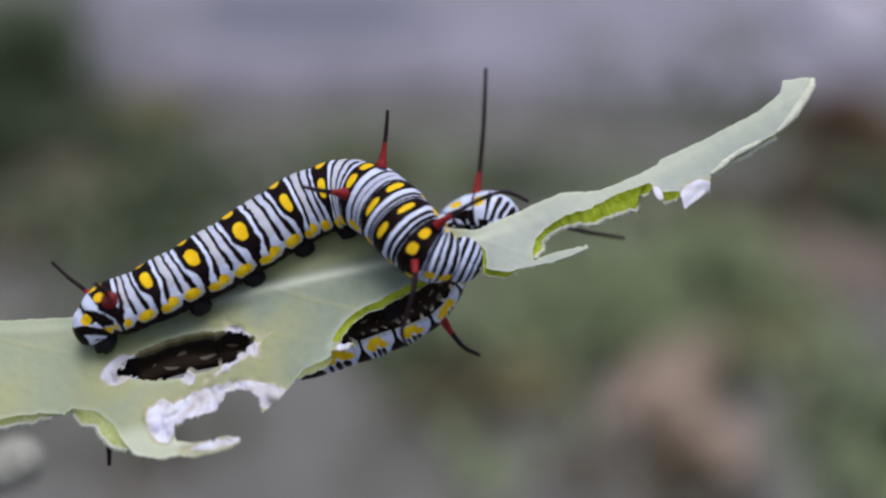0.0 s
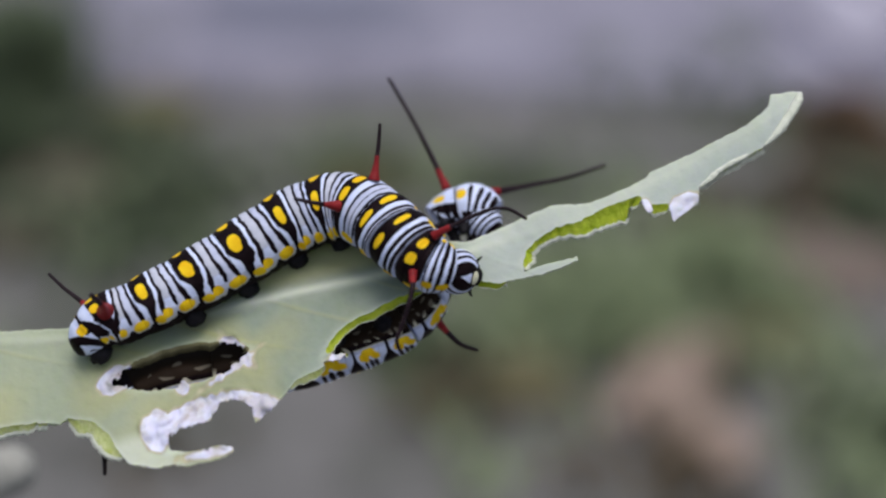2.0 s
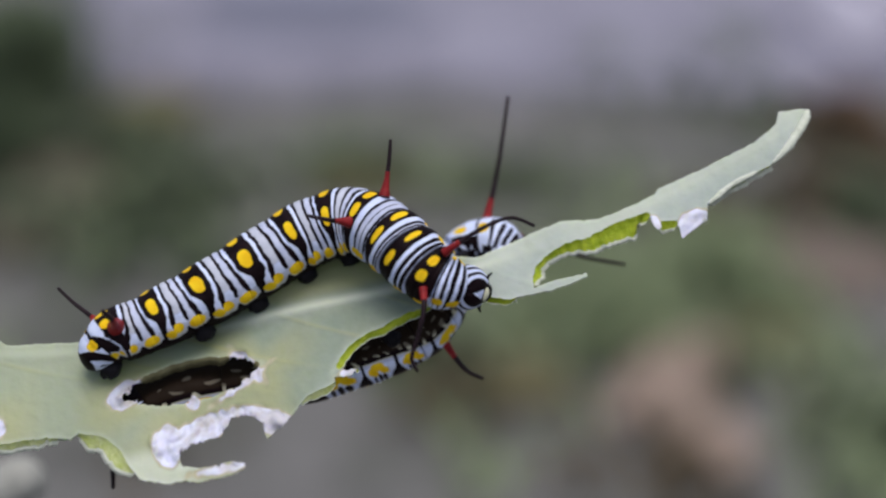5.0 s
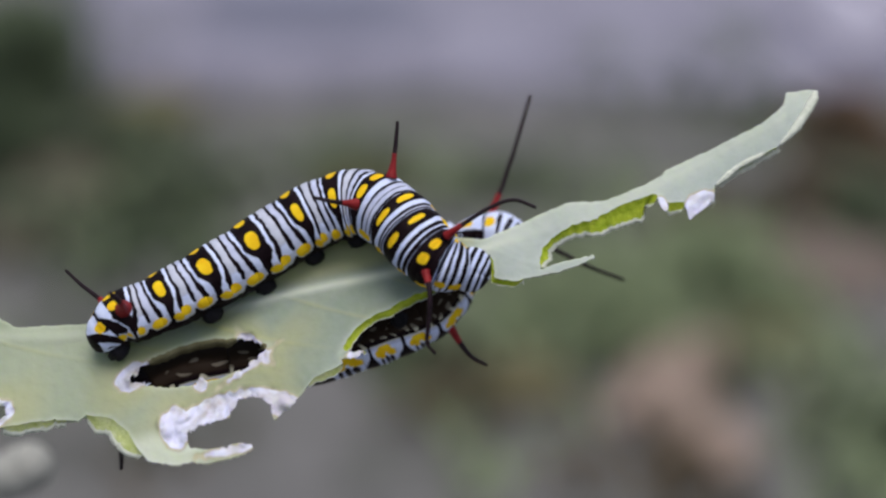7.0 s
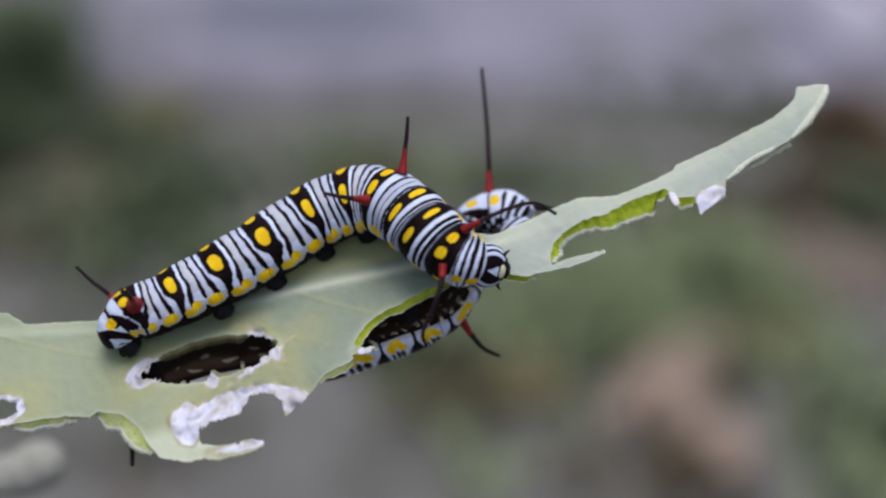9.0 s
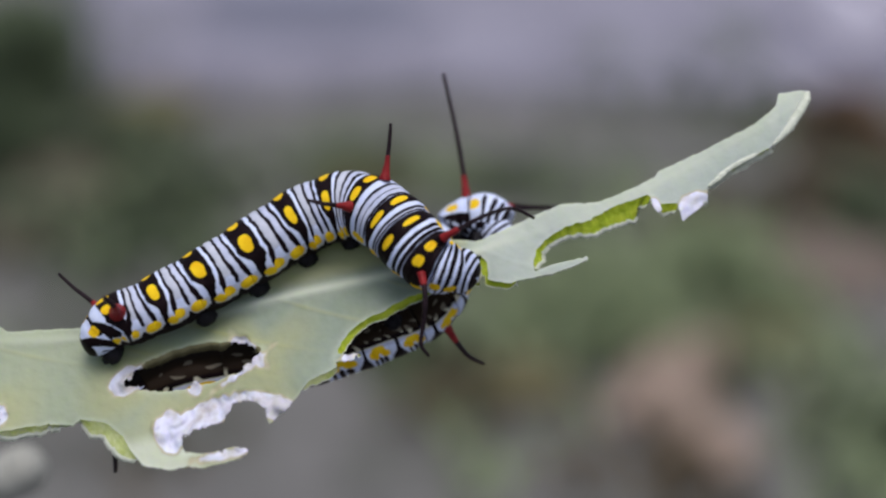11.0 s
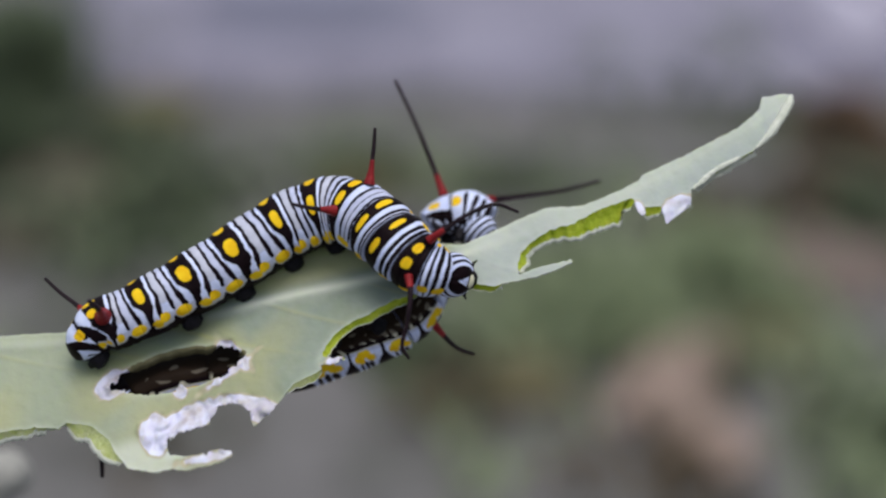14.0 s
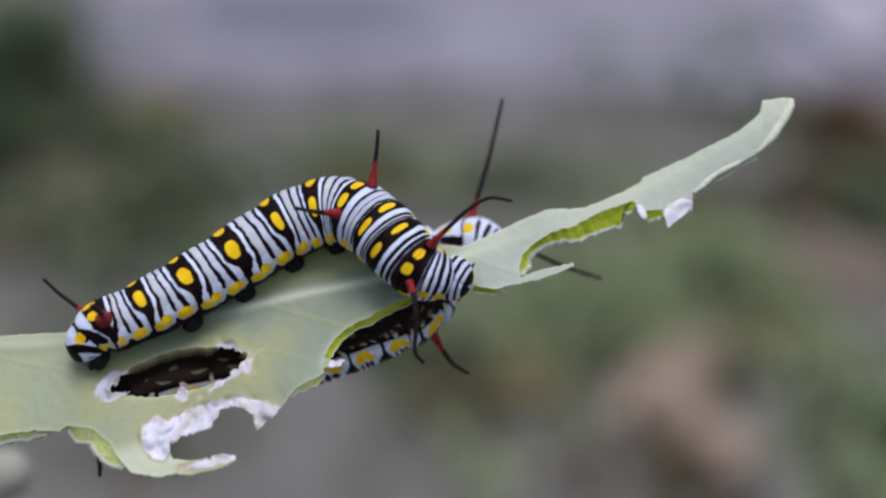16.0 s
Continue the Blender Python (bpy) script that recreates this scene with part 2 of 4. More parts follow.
def leaf_bm():
    pitch = 0.15
    xs, ys = np.arange(-50.0, 34.0, pitch), np.arange(-20.5, 16.5, pitch)
    X, Y = np.meshgrid(xs, ys, indexing="ij")
    far = np.interp(X, [p[0] for p in FAR_EDGE], [p[1] for p in FAR_EDGE])
    near = np.interp(X, [p[0] for p in NEAR_EDGE], [p[1] for p in NEAR_EDGE])
    nz = grain2(X, Y, 4.0, 17.0) * 0.09 + grain2(X, Y, 1.7) * 0.10 + grain2(X, Y, 0.7, 3.0) * 0.10
    F = np.minimum(np.minimum(far - Y, Y - near), np.minimum(X + 49.5, 31.6 - X))
    husk = np.max([ellipse(X, Y, e) for e in HUSKS], axis=0)
    for e in BITES:
        F = np.minimum(F, -ellipse(X, Y, e))
    for e in SLIVERS:
        F = np.maximum(F, ellipse(X, Y, e))
    nz = nz + np.where(husk > 0, grain2(X, Y, 5.5, 13.0) * 0.07 + grain2(X, Y, 2.4, 15.0) * 0.08 + 0.14 * (0.22 - np.abs(grain2(X, Y, 0.9, 41.0))), 0)
    F = F + nz * np.where(husk > 0, np.where(X > 15, 0.6, 2.1), 1.0) * 0.8
    verts, faces, index = [], [], {}

    def vertex(key, x, y):
        if key not in index:
            index[key] = len(verts)
            verts.append((x, y))
        return index[key]

    def islands(cells):
        """Groups of cells that hang together."""
        owner = {}
        for n, r in enumerate(cells):
            for k in r:
                owner.setdefault(k, []).append(n)
        seen, groups = set(), []
        for n in range(len(cells)):
            if n in seen:
                continue
            todo, group = [n], []
            seen.add(n)
            while todo:
                m = todo.pop()
                group.append(cells[m])
                for k in cells[m]:
                    for q in owner[k]:
                        if q not in seen:
                            seen.add(q)
                            todo.append(q)
            groups.append(group)
        return groups

    nx, ny = F.shape
    for i in range(nx - 1):
        for j in range(ny - 1):
            corner = ((i, j), (i + 1, j), (i + 1, j + 1), (i, j + 1))
            f = [F[c] for c in corner]
            if max(f) <= 0:
                continue
            ring = []
            for k in range(4):
                a, b, fa, fb = corner[k], corner[(k + 1) % 4], f[k], f[(k + 1) % 4]
                if fa > 0:
                    ring.append(vertex(a, xs[a[0]], ys[a[1]]))
                if (fa > 0) != (fb > 0):
                    if a > b:
                        a, b, fa, fb = b, a, fb, fa
                    t = min(max(fa / (fa - fb), 0.04), 0.96)
                    ring.append(vertex((a, b), xs[a[0]] + t * (xs[b[0]] - xs[a[0]]), ys[a[1]] + t * (ys[b[1]] - ys[a[1]])))
            if len(ring) >= 3:
                faces.append(ring)
    V = np.array(verts)
    x, y = V[:, 0], V[:, 1]
    faces = [r for g in islands(faces) if len(g) > 140 for r in g]
    husk = np.max([ellipse(x, y, e) for e in HUSKS], axis=0)
    hus = smooth01(-0.35, 0.35, husk + grain2(x, y, 1.5, 7.0) * 0.22)
    rib_d = y - np.interp(x, RIB_X, RIB_Y)
    ribw = np.interp(x, [-50, 0, 30], [0.6, 0.42, 0.25])
    ribm = np.exp(-(rib_d / ribw) ** 2)
    ribm *= 1 - 0.85 * smooth01(-1.0, 7.0, x)
    z = lift(x, y) + 0.16 * ribm + grain2(x, y, 0.16, 5.0) * 0.5 + grain2(x, y, 1.1, 9.0) * (0.04 + 0.12 * hus) + grain2(x, y, 0.55, 29.0) * 0.7 * hus + grain2(x, y, 3.2, 29.0) * 0.03 * hus + (np.abs(grain2(x, y, 0.8, 53.0)) * 0.9 + np.abs(grain2(x, y, 2.1, 57.0)) * 0.22 - 0.3) * hus * (x < 15)
    # raised side veins
    edge_pale = 0.35 * np.exp(-(np.maximum(F[np.clip(((x - xs[0]) / pitch).round().astype(int), 0, nx - 1), np.clip(((y - ys[0]) / pitch).round().astype(int), 0, ny - 1)], 0) / 0.22) ** 2)
    vein = np.zeros(len(x))
    for start, slope in ((-40, 0.5), (-31, 0.5), (-23, 0.52), (-14.5, 0.55), (-6, 0.6), (3, 0.7)):
        run = x - start
        line = np.interp(start, RIB_X, RIB_Y) - 0.55 * slope * run + 0.008 * run * run
        vein = np.maximum(vein, np.exp(-((y - line) / 0.14) ** 2) * (run > 0) * (run < 16) * smooth01(16, 4, run))
    z += 0.05 * vein
    # on the far half the tint imitates light through the blade; elsewhere tissue yellows
    yel = np.clip(smooth01(-2.6, 0.2, husk) * 0.65 * smooth01(-9.0, -15.0, x) + 0.35 * vein * (rib_d < 0) + 0.7 * smooth01(0.0, 1.6, rib_d) * smooth01(-27, -20, x) + 0.18 * grain2(x, y, 0.3, 11.0), 0, 1) * (1 - hus) * (x < 2)
    olive = smooth01(-1.5, -0.4, ellipse(x, y, BITES[0]))        # olive-brown cut round the largest hole
    margin = 0.45 * smooth01(2.4, 0.4, np.interp(x, [p[0] for p in FAR_EDGE], [p[1] for p in FAR_EDGE]) - y) * smooth01(0, 5, x)
    ribm *= 0.35 + 0.65 * smooth01(-22, -12, x)
    lap = smooth01(-0.8, 0.5, ellipse(x, y, (-23.8, -15.9, 3.8, 1.4, 8))) * (1 - hus)     # pale lower lobe
    # outward direction at the rim
    soft = F.copy()
    for axis in (0, 1, 0, 1):
        soft = sum(np.roll(soft, k, axis) for k in range(-4, 5)) / 9
    gx, gy = np.gradient(soft, pitch)
    ii = np.clip(((x - xs[0]) / pitch).round().astype(int), 0, nx - 1)
    jj = np.clip(((y - ys[0]) / pitch).round().astype(int), 0, ny - 1)
    out = -np.stack([gx[ii, jj], gy[ii, jj]], 1)
    out /= np.maximum(np.linalg.norm(out, axis=1, keepdims=True), 1e-6)
    count = {}
    for ring in faces:
        for a, b in zip(ring, ring[1:] + ring[:1]):
            count[(a, b)] = 1
    rim = [(a, b) for a, b in count if (b, a) not in count]
    on_rim = {a for e in rim for a in e}
    green = smooth01(-0.3, 0.5, np.max([ellipse(x, y, e) for e in FLESHY], axis=0)) * (1 - hus) * (out[:, 1] < 0.4)
    reaches = np.array(REACH)[np.argmax([ellipse(x, y, e) for e in FLESHY], axis=0)]
    low = []
    for k in range(len(x)):
        thick = 0.12 + (THICK - 0.12) * (1 - hus[k]) * (0.45 + 0.55 * green[k]) * (1 - 0.6 * olive[k]) + 0.5 * ribm[k] * (1 - hus[k])
        px, py = x[k], y[k]
        if k in on_rim:
            slant = -0.12 + green[k] * (0.12 + reaches[k] * (1 if px < 8 else 0.5 + 1.35 * float(smooth01(8.5, 14, px)) - 0.9 * float(smooth01(17.0, 18.8, px))) * (1 + 0.3 * noise.noise(Vector((px * 0.5, py * 0.5, 20))) + 0.16 * noise.noise(Vector((px * 2.5, py * 2.5, 20)))))
            slant += 0.75 * olive[k] * (1 - hus[k]) * float(smooth01(0.2, -0.4, out[k, 1]))
            px, py = px + out[k, 0] * slant, py + out[k, 1] * slant
        low.append((px, py - 0.4 * thick, z[k] - 0.8 * thick))
    top = np.stack([x, y, z], 1)

    def sheet(rings, walls):
        """One piece of the leaf: the cells given, both sides, and pieces of the rim."""
        bm = bmesh.new()
        layer = bm.verts.layers.float_color.new("tissue")
        made = {}

        def vert(k, upper):
            if (k, upper) not in made:
                v = bm.verts.new(Vector(top[k] if upper else low[k]) * MM)
                v[layer] = (hus[k], min(1, ribm[k] + edge_pale[k] + 0.75 * lap[k] + margin[k]) if upper else 0.4 * (1 - olive[k]), yel[k] if upper else max(yel[k], olive[k]), 1)
                made[(k, upper)] = v
            return made[(k, upper)]

        for ring in rings:
            bm.faces.new([vert(k, True) for k in ring])
            bm.faces.new([vert(k, False) for k in ring[::-1]])
        for a, b in walls:
            wall = bm.faces.new((vert(a, True), vert(a, False), vert(b, False), vert(b, True)))
            if rings and olive[a] > 0.5 and hus[a] < 0.5:
                wall.material_index = 1
        if not rings:
            # the pale skin of the underside stands out a little below the flesh
            lip = {}
            for k in {k for e in walls for k in e}:
                reach = (0.36 if x[k] > 6 or x[k] < -20 else 0.06) + 0.06 * noise.noise(Vector((x[k] * 1.8, y[k] * 1.8, 31)))
                edge = Vector(low[k]) + Vector((out[k, 0] * reach, out[k, 1] * reach, 0.36))
                lip[k] = (bm.verts.new(edge * MM), bm.verts.new((Vector(low[k]) + Vector((0, -0.01, -0.03))) * MM))
            for a, b in walls:
                for quad in ((vert(a, False), lip[a][0], lip[b][0], vert(b, False)), (lip[a][0], lip[a][1], lip[b][1], lip[b][0])):
                    bm.faces.new(quad).material_index = 1
        return bm

    papery = [r for r in faces if np.mean(hus[r]) > 0.5]
    green_blade = [r for r in faces if np.mean(hus[r]) <= 0.5]
    is_flesh = {e: green[e[0]] > 0.25 and hus[e[0]] < 0.5 for e in rim}
    dry_groups = []
    for group in islands(papery):
        if len(group) > 20:
            dry_groups.append(group)
        else:
            green_blade += group
    papery = [r for g in dry_groups for r in g]
    dry_edges = {(a, b) for r in papery for a, b in zip(r, r[1:] + r[:1])}
    dry_sheets = []
    for group in dry_groups:
        own = {(a, b) for r in group for a, b in zip(r, r[1:] + r[:1])}
        dry_sheets.append(sheet(group, [e for e in rim if e in own and not is_flesh[e]]))
    flesh_groups = [g for g in islands([list(e) for e in rim if is_flesh[e]])]
    return (sheet(green_blade, [e for e in rim if not is_flesh[e] and e not in dry_edges]), dry_sheets,
            [sheet([], [tuple(e) for e in g]) for g in flesh_groups])


leaf = new("leaf")
leaf.empty_display_size = 0.004
tagged(leaf, "pale green milkweed leaf, chewed into holes with papery white edges", "leaf")
blade_bm, papery_bms, flesh_bms = leaf_bm()
part("blade", blade_bm, [LEAF, OLIVE_CUT], leaf, "pale waxy green blade")
for piece in papery_bms:
    part("papery_edge", piece, [LEAF, OLIVE_CUT], leaf, "dead white papery tissue")
for piece in flesh_bms:
    old = sum(v.co.x for v in piece.verts) / len(piece.verts) < -8 * MM
    part("chewed_edge", piece, [PALE_FLESH if old else FLESH, HUSK], leaf, "pale green chewed edge" if old else "bright green chewed edge")


def fringe_bm(count, seed):
    """Short pale hairs along the torn lower edge of the leaf's narrow end."""
    rng = random.Random(seed)
    ex, ey = [p[0] for p in NEAR_EDGE if p[0] > 21.5], [p[1] for p in NEAR_EDGE if p[0] > 21.5]
    bm = bmesh.new()
    for _ in range(count):
        hx = rng.uniform(21.8, 30.6)
        hy = float(np.interp(hx, ex, ey)) + rng.uniform(-0.25, 0.2)
        root = Vector((hx, hy, float(lift(hx, hy)) - rng.uniform(0.0, 0.4)))
        way = Vector((rng.uniform(-0.1, 0.9), rng.uniform(-1.0, -0.2), rng.uniform(-0.4, 0.5))).normalized()
        tip = root + way * rng.uniform(0.25, 0.65)
        side = way.cross(Vector((0, 0, 1))).normalized() * 0.022
        over = way.cross(side).normalized() * 0.022
        ring = [bm.verts.new((root + d) * MM) for d in (side, over - side * 0.5, -over - side * 0.5)]
        end = bm.verts.new(tip * MM)
        for i in range(3):
            bm.faces.new((ring[i], ring[(i + 1) % 3], end))
    return bm


tagged(part("hair_fringe", fringe_bm(260, 5), HUSK, leaf, "fine pale hairs along a torn edge"), kind="stuff")
RIM = ((31.36, 14.44), (30.98, 13.44), (30.12, 12.15), (29.18, 10.93), (27.99, 9.77))
part("papery_edge", tube_bm([(x, y, float(lift(x, y)) + 0.1) for x, y in RIM], [0.2, 0.4, 0.38, 0.34, 0.12], 12, 8, 0.35), HUSK, leaf, "pale cream rolled edge")
TEAR = ((27.95, 9.7), (26.1, 8.72), (24.4, 7.82), (23.3, 6.9), (22.55, 6.28))
part("papery_edge", tube_bm([(x, y, float(lift(x, y)) - 0.05) for x, y in TEAR], [0.1, 0.2, 0.22, 0.24, 0.12], 10, 10, 0.4), HUSK, leaf, "pale torn edge")
part("petiole", tube_bm([(-48, -7.0, 0.4), (-56, -8.4, -0.2), (-66, -10.5, -1.0), (-79, -15, -2)], [0.7, 1.0, 1.2, 1.6], 14, 6), HUSK, leaf, "pale green leaf stalk")


# ---- caterpillars ----
def pattern(kind, s, a, seed=0.0, side=1):
    """Black and yellow markings (positive inside) at s along a segment, a degrees off the back; the under kind also
    holds painted shade.
    """
    flank = smooth01(62, 112, a)
    boxy = lambda ds, da: (np.abs(ds) ** 3 + np.abs(da) ** 3) ** (1 / 3)
    oval = lambda ds, da: (np.abs(ds) ** 2.4 + np.abs(da) ** 2.4) ** (1 / 2.4)
    if kind in ("body", "rear"):
        rear = kind == "rear"
        middle = np.interp(a, [45, 62, 78, 104], [0.31, 0.36, 0.41, 0.43] if rear else [0.225, 0.29, 0.25, 0.2])
        half = np.interp(a, [42, 58, 78, 98], [0.14, 0.115, 0.06, 0.035] if rear else [0.212, 0.15, 0.075, 0.04])
        black = half - np.abs(s - middle)
        # three fine rings; the last one leans into the next segment
        first = np.interp(a, [0, 50, 84], [0.54, 0.55, 0.47]) + (0.01 if rear else 0.0)
        second = np.interp(a, [0, 48, 78], [0.735, 0.755, 0.765]) - (0.02 if rear else 0.0)
        third = np.interp(a, [0, 48, 82], [0.905, 0.945, 1.01])
        for at, thin, thick, end in ((first, 0.033, 0.056, 95), (second, 0.031, 0.046, 89), (third, 0.033, 0.06, 91)):
            wide = np.interp(a, [0, 40, 66, end - 6, end], [thin, thin, thick, thick * 0.8, -0.05])
            for shift in (0, 1):
                black = np.maximum(black, wide - np.abs(s + shift - at))
        if rear:
            black = np.maximum(black, 0.12 * (1 - smooth01(80, 92, a)) - np.abs(s - 0.02 - 0.005 * (a - 45)))
            yellow = 0.14 * (1 - np.hypot((s - 0.25) / 0.075, (a - 19) / 11.0))
        else:
            yellow = 0.16 * (1 - oval((s - 0.22) / 0.114, (a - 29.5) / 17.5))
        # yellow lobes on the flank: a cleft one and a whole one that reaches into the next segment
        cleft = np.minimum(np.hypot((s - 0.345) / 0.11, (a - 98) / 10), np.hypot((s - 0.545) / 0.11, (a - 91) / 10))
        if rear:
            cleft = np.minimum(np.hypot((s - 0.57) / 0.085, (a - 95) / 10), np.hypot((s - 0.08) / 0.1, (a - 94) / 9))
            cleft = np.minimum(cleft, np.hypot((s - 0.28) / 0.07, (a - 97) / 7))
        yellow = np.maximum(yellow, 0.12 * (1 - cleft))
        for shift in (0, 1):
            yellow = np.maximum(yellow, 0.12 * (1 - oval((s + shift - 0.935) / 0.165, (a - 95) / 11.0)))
        cream = np.where(np.abs(s - (first + second) / 2) < 0.09, 0.045 - 0.5 * smooth01(62, 74, a), -0.02)
        cream = np.where((s < first) | (s > third), -0.1, cream)
        cream = np.where(a > 84, 0.02 + 0.002 * (a - 84), cream)
    elif kind in ("horned", "fore", "fore_mid", "fore_horned"):
        band, spot, rings = {"horned": ((0.205, 0.21), (0.21, 20, 0.1, 14.5), ((0.645, 0.04), (0.83, 0.016), (0.97, 0.03))),
                             "fore": ((0.27, 0.27), (0.31, 26, 0.125, 18), ((0.8, 0.055), (0.94, 0.03))),
                             "fore_mid": ((0.25, 0.28), (0.25, 29, 0.105, 18), ((0.735, 0.06), (0.925, 0.06))),
                             "fore_horned": ((0.47, 0.52), (0.45, 18, 0.21, 12), ())}[kind]
        black = band[1] * (1 - 0.3 * smooth01(50, 75, a)) - np.abs(s - band[0])
        for at, half in rings:
            black = np.maximum(black, half * (1 - 1.5 * smooth01(76, 92, a)) - np.abs(s - at))
        yellow = 0.16 * (1 - oval((s - spot[0]) / spot[2], (a - spot[1]) / spot[3]))
        yellow = np.maximum(yellow, 0.1 * (1 - oval((s - 0.72) / 0.24, (a - 90) / 10)))
        cream = np.where(s > (0.66 if kind == "horned" else 0.8), 0.0 if kind == "horned" else -0.02, -0.1) if kind in ("horned", "fore") else 0 * s - 0.1
    elif kind == "under":
        black = 0.215 * (1 - 0.8 * smooth01(62, 108, a)) - np.abs(s - 0.245 - 0.03 * flank)
        for at, half, end in ((0.575, 0.03, 94), (0.725, 0.036, 99), (0.865, 0.042, 94)):
            wide = half * (1 + 0.5 * smooth01(40, 80, a)) * (1 - 1.8 * smooth01(end - 16, end + 3, a))
            black = np.maximum(black, wide - np.abs(s - at + 0.03 * flank))
        yellow = 0.16 * (1 - np.hypot((s - 0.26) / 0.14, (a - 29 + 30 * (s - 0.26)) / 19.0))
        first = np.minimum(np.hypot((s - 0.49) / 0.085, (a - 100) / 9.5), np.hypot((s - 0.6) / 0.09, (a - 95) / 9.5))
        yellow = np.maximum(yellow, 0.12 * (1 - first))
        yellow = np.maximum(yellow, 0.12 * (1 - boxy((s - 0.88) / 0.125, (a - 96 + 25 * (s - 0.88)) / 9.5)))
        yellow = np.maximum(yellow, 0.12 * (1 - boxy((s - 0.7) / 0.2, (a - 108) / 9)))
        cream = 0.07 - np.abs(s - 0.65)
    elif kind in ("collar", "yoke"):
        black = np.maximum(0.03 - np.abs(s - 0.25), 0.045 - np.abs(s - 0.62))
        yellow = 0.14 * (1 - np.hypot((s - 0.42) / 0.2, (a - 80) / 14)) if kind == "yoke" else 0.14 * (1 - np.hypot((s - 0.42) / 0.1, (a - 98) / 17))
        if kind == "yoke":
            black = 0.03 - np.abs(s - 0.95)
        cream = 0 * s - 0.1
    elif kind == "bib":
        black = -0.2 + 0 * s
        for at, half in ((0.36, 0.045), (0.57, 0.06), (0.78, 0.06), (0.97, 0.06)):
            black = np.maximum(black, half * smooth01(36, 60, a) - np.abs(s - at - 0.0015 * (a - 80)))
        yellow = 0.14 * (1 - np.hypot((s - 0.1) / 0.17, (a - 78) / 15))
        cream = 0 * s - 0.1
    elif kind == "neck":
        black = -0.2 + 0 * s
        for at, half in ((0.0, 0.03), (0.22, 0.06), (0.5, 0.09), (0.8, 0.08)):
            black = np.maximum(black, half * (1 - 0.5 * smooth01(60, 85, a)) - np.abs(s - at - 0.001 * a))
        yellow = 0.1 * (1 - np.hypot((s - 0.2) / 0.2, (a - 60) / 11))
        yellow = np.maximum(yellow, 0.1 * (1 - np.hypot((s - 0.8) / 0.22, (a - 61) / 13)))
        cream = 0 * s - 0.1
    else:
        black = 0.17 - np.abs(s - 0.62 - 0.0072 * (a - 57))
        black = np.maximum(black, 0.42 - s - 0.007 * np.maximum(a - 60, 0))
        black = np.maximum(black, 0.04 - np.abs(s - 0.5 - 0.008 * (a - 100)) - 0.3 * smooth01(92, 80, a))
        black = np.maximum(black, 0.17 - np.abs(s - 1.02 - 0.002 * (30 - a)) - 0.3 * smooth01(54, 60, a))
        yellow = 0.1 * (1 - oval((s - 0.83) / 0.15, (a - 36) / 15))
        cream = 0 * s - 0.1
    # the under kind's far flank goes black early, in place of shade
    edge = {"under": 84 if side > 0 else 121, "collar": 132, "yoke": 101, "bib": 121}.get(kind, 110)
    if kind in ("body", "rear"):
        edge -= 13 * math.exp(-((s - 0.735) / 0.06) ** 2) + 8 * math.exp(-((s - 0.15) / 0.06) ** 2)
    belly = (a - edge) / 90
    sx, ax = s + 0.2 * noise.noise(Vector((s * 3, a * 0.05, seed))), a + 16 * noise.noise(Vector((s * 4, a * 0.06, seed + 9)))
    for at, off, long, wide in () if kind in ("body", "rear", "horned", "fore", "fore_mid", "fore_horned") else ((0.1, 127, 0.1, 6), (0.42, 137, 0.15, 4.5), (0.75, 128, 0.08, 7), (0.9, 147, 0.09, 4), (0.24, 155, 0.12, 3.5), (0.6, 160, 0.1, 5)):
        belly = np.minimum(belly, 0.1 * (np.hypot((sx - at) / long, (ax - off) / wide) - (0.75 if kind == "under" and side < 0 else 1) + 0.4 * noise.noise(Vector((at * 9, seed, 3)))))
    if kind == "under":
        # tone rises with angle and paints shade on the hidden caterpillar's underside
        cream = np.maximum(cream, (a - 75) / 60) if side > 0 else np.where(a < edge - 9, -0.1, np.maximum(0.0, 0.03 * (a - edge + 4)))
        yellow = np.where(a > edge, yellow - 0.3, yellow)
    black = np.where(a > edge - 7, np.maximum(np.where(a > edge, -1, black), belly), black)
    return black, yellow, cream


class Body:
    """The curve, girth and back direction of a caterpillar; rows of x, y, z, radius and back x, y, z (mm)."""

    def __init__(self, rows, base):
        r = spline(rows, 24)
        self.base = Vector(base)
        self.pos, self.rad, self.back = r[:, :3] - np.array(base), r[:, 3], r[:, 4:7]
        self.arc = np.concatenate([[0], np.cumsum(np.linalg.norm(np.diff(self.pos, axis=0), axis=1))])
        self.tan = np.gradient(self.pos, axis=0)

    def at(self, s):
        f = lambda a: np.array([np.interp(s, self.arc, a[:, k]) for k in range(3)])
        t = Vector(f(self.tan)).normalized()
        b = Vector(f(self.back))
        b = (b - t * b.dot(t)).normalized()
        return Vector(f(self.pos)), float(np.interp(s, self.arc, self.rad)), t, b, t.cross(b)


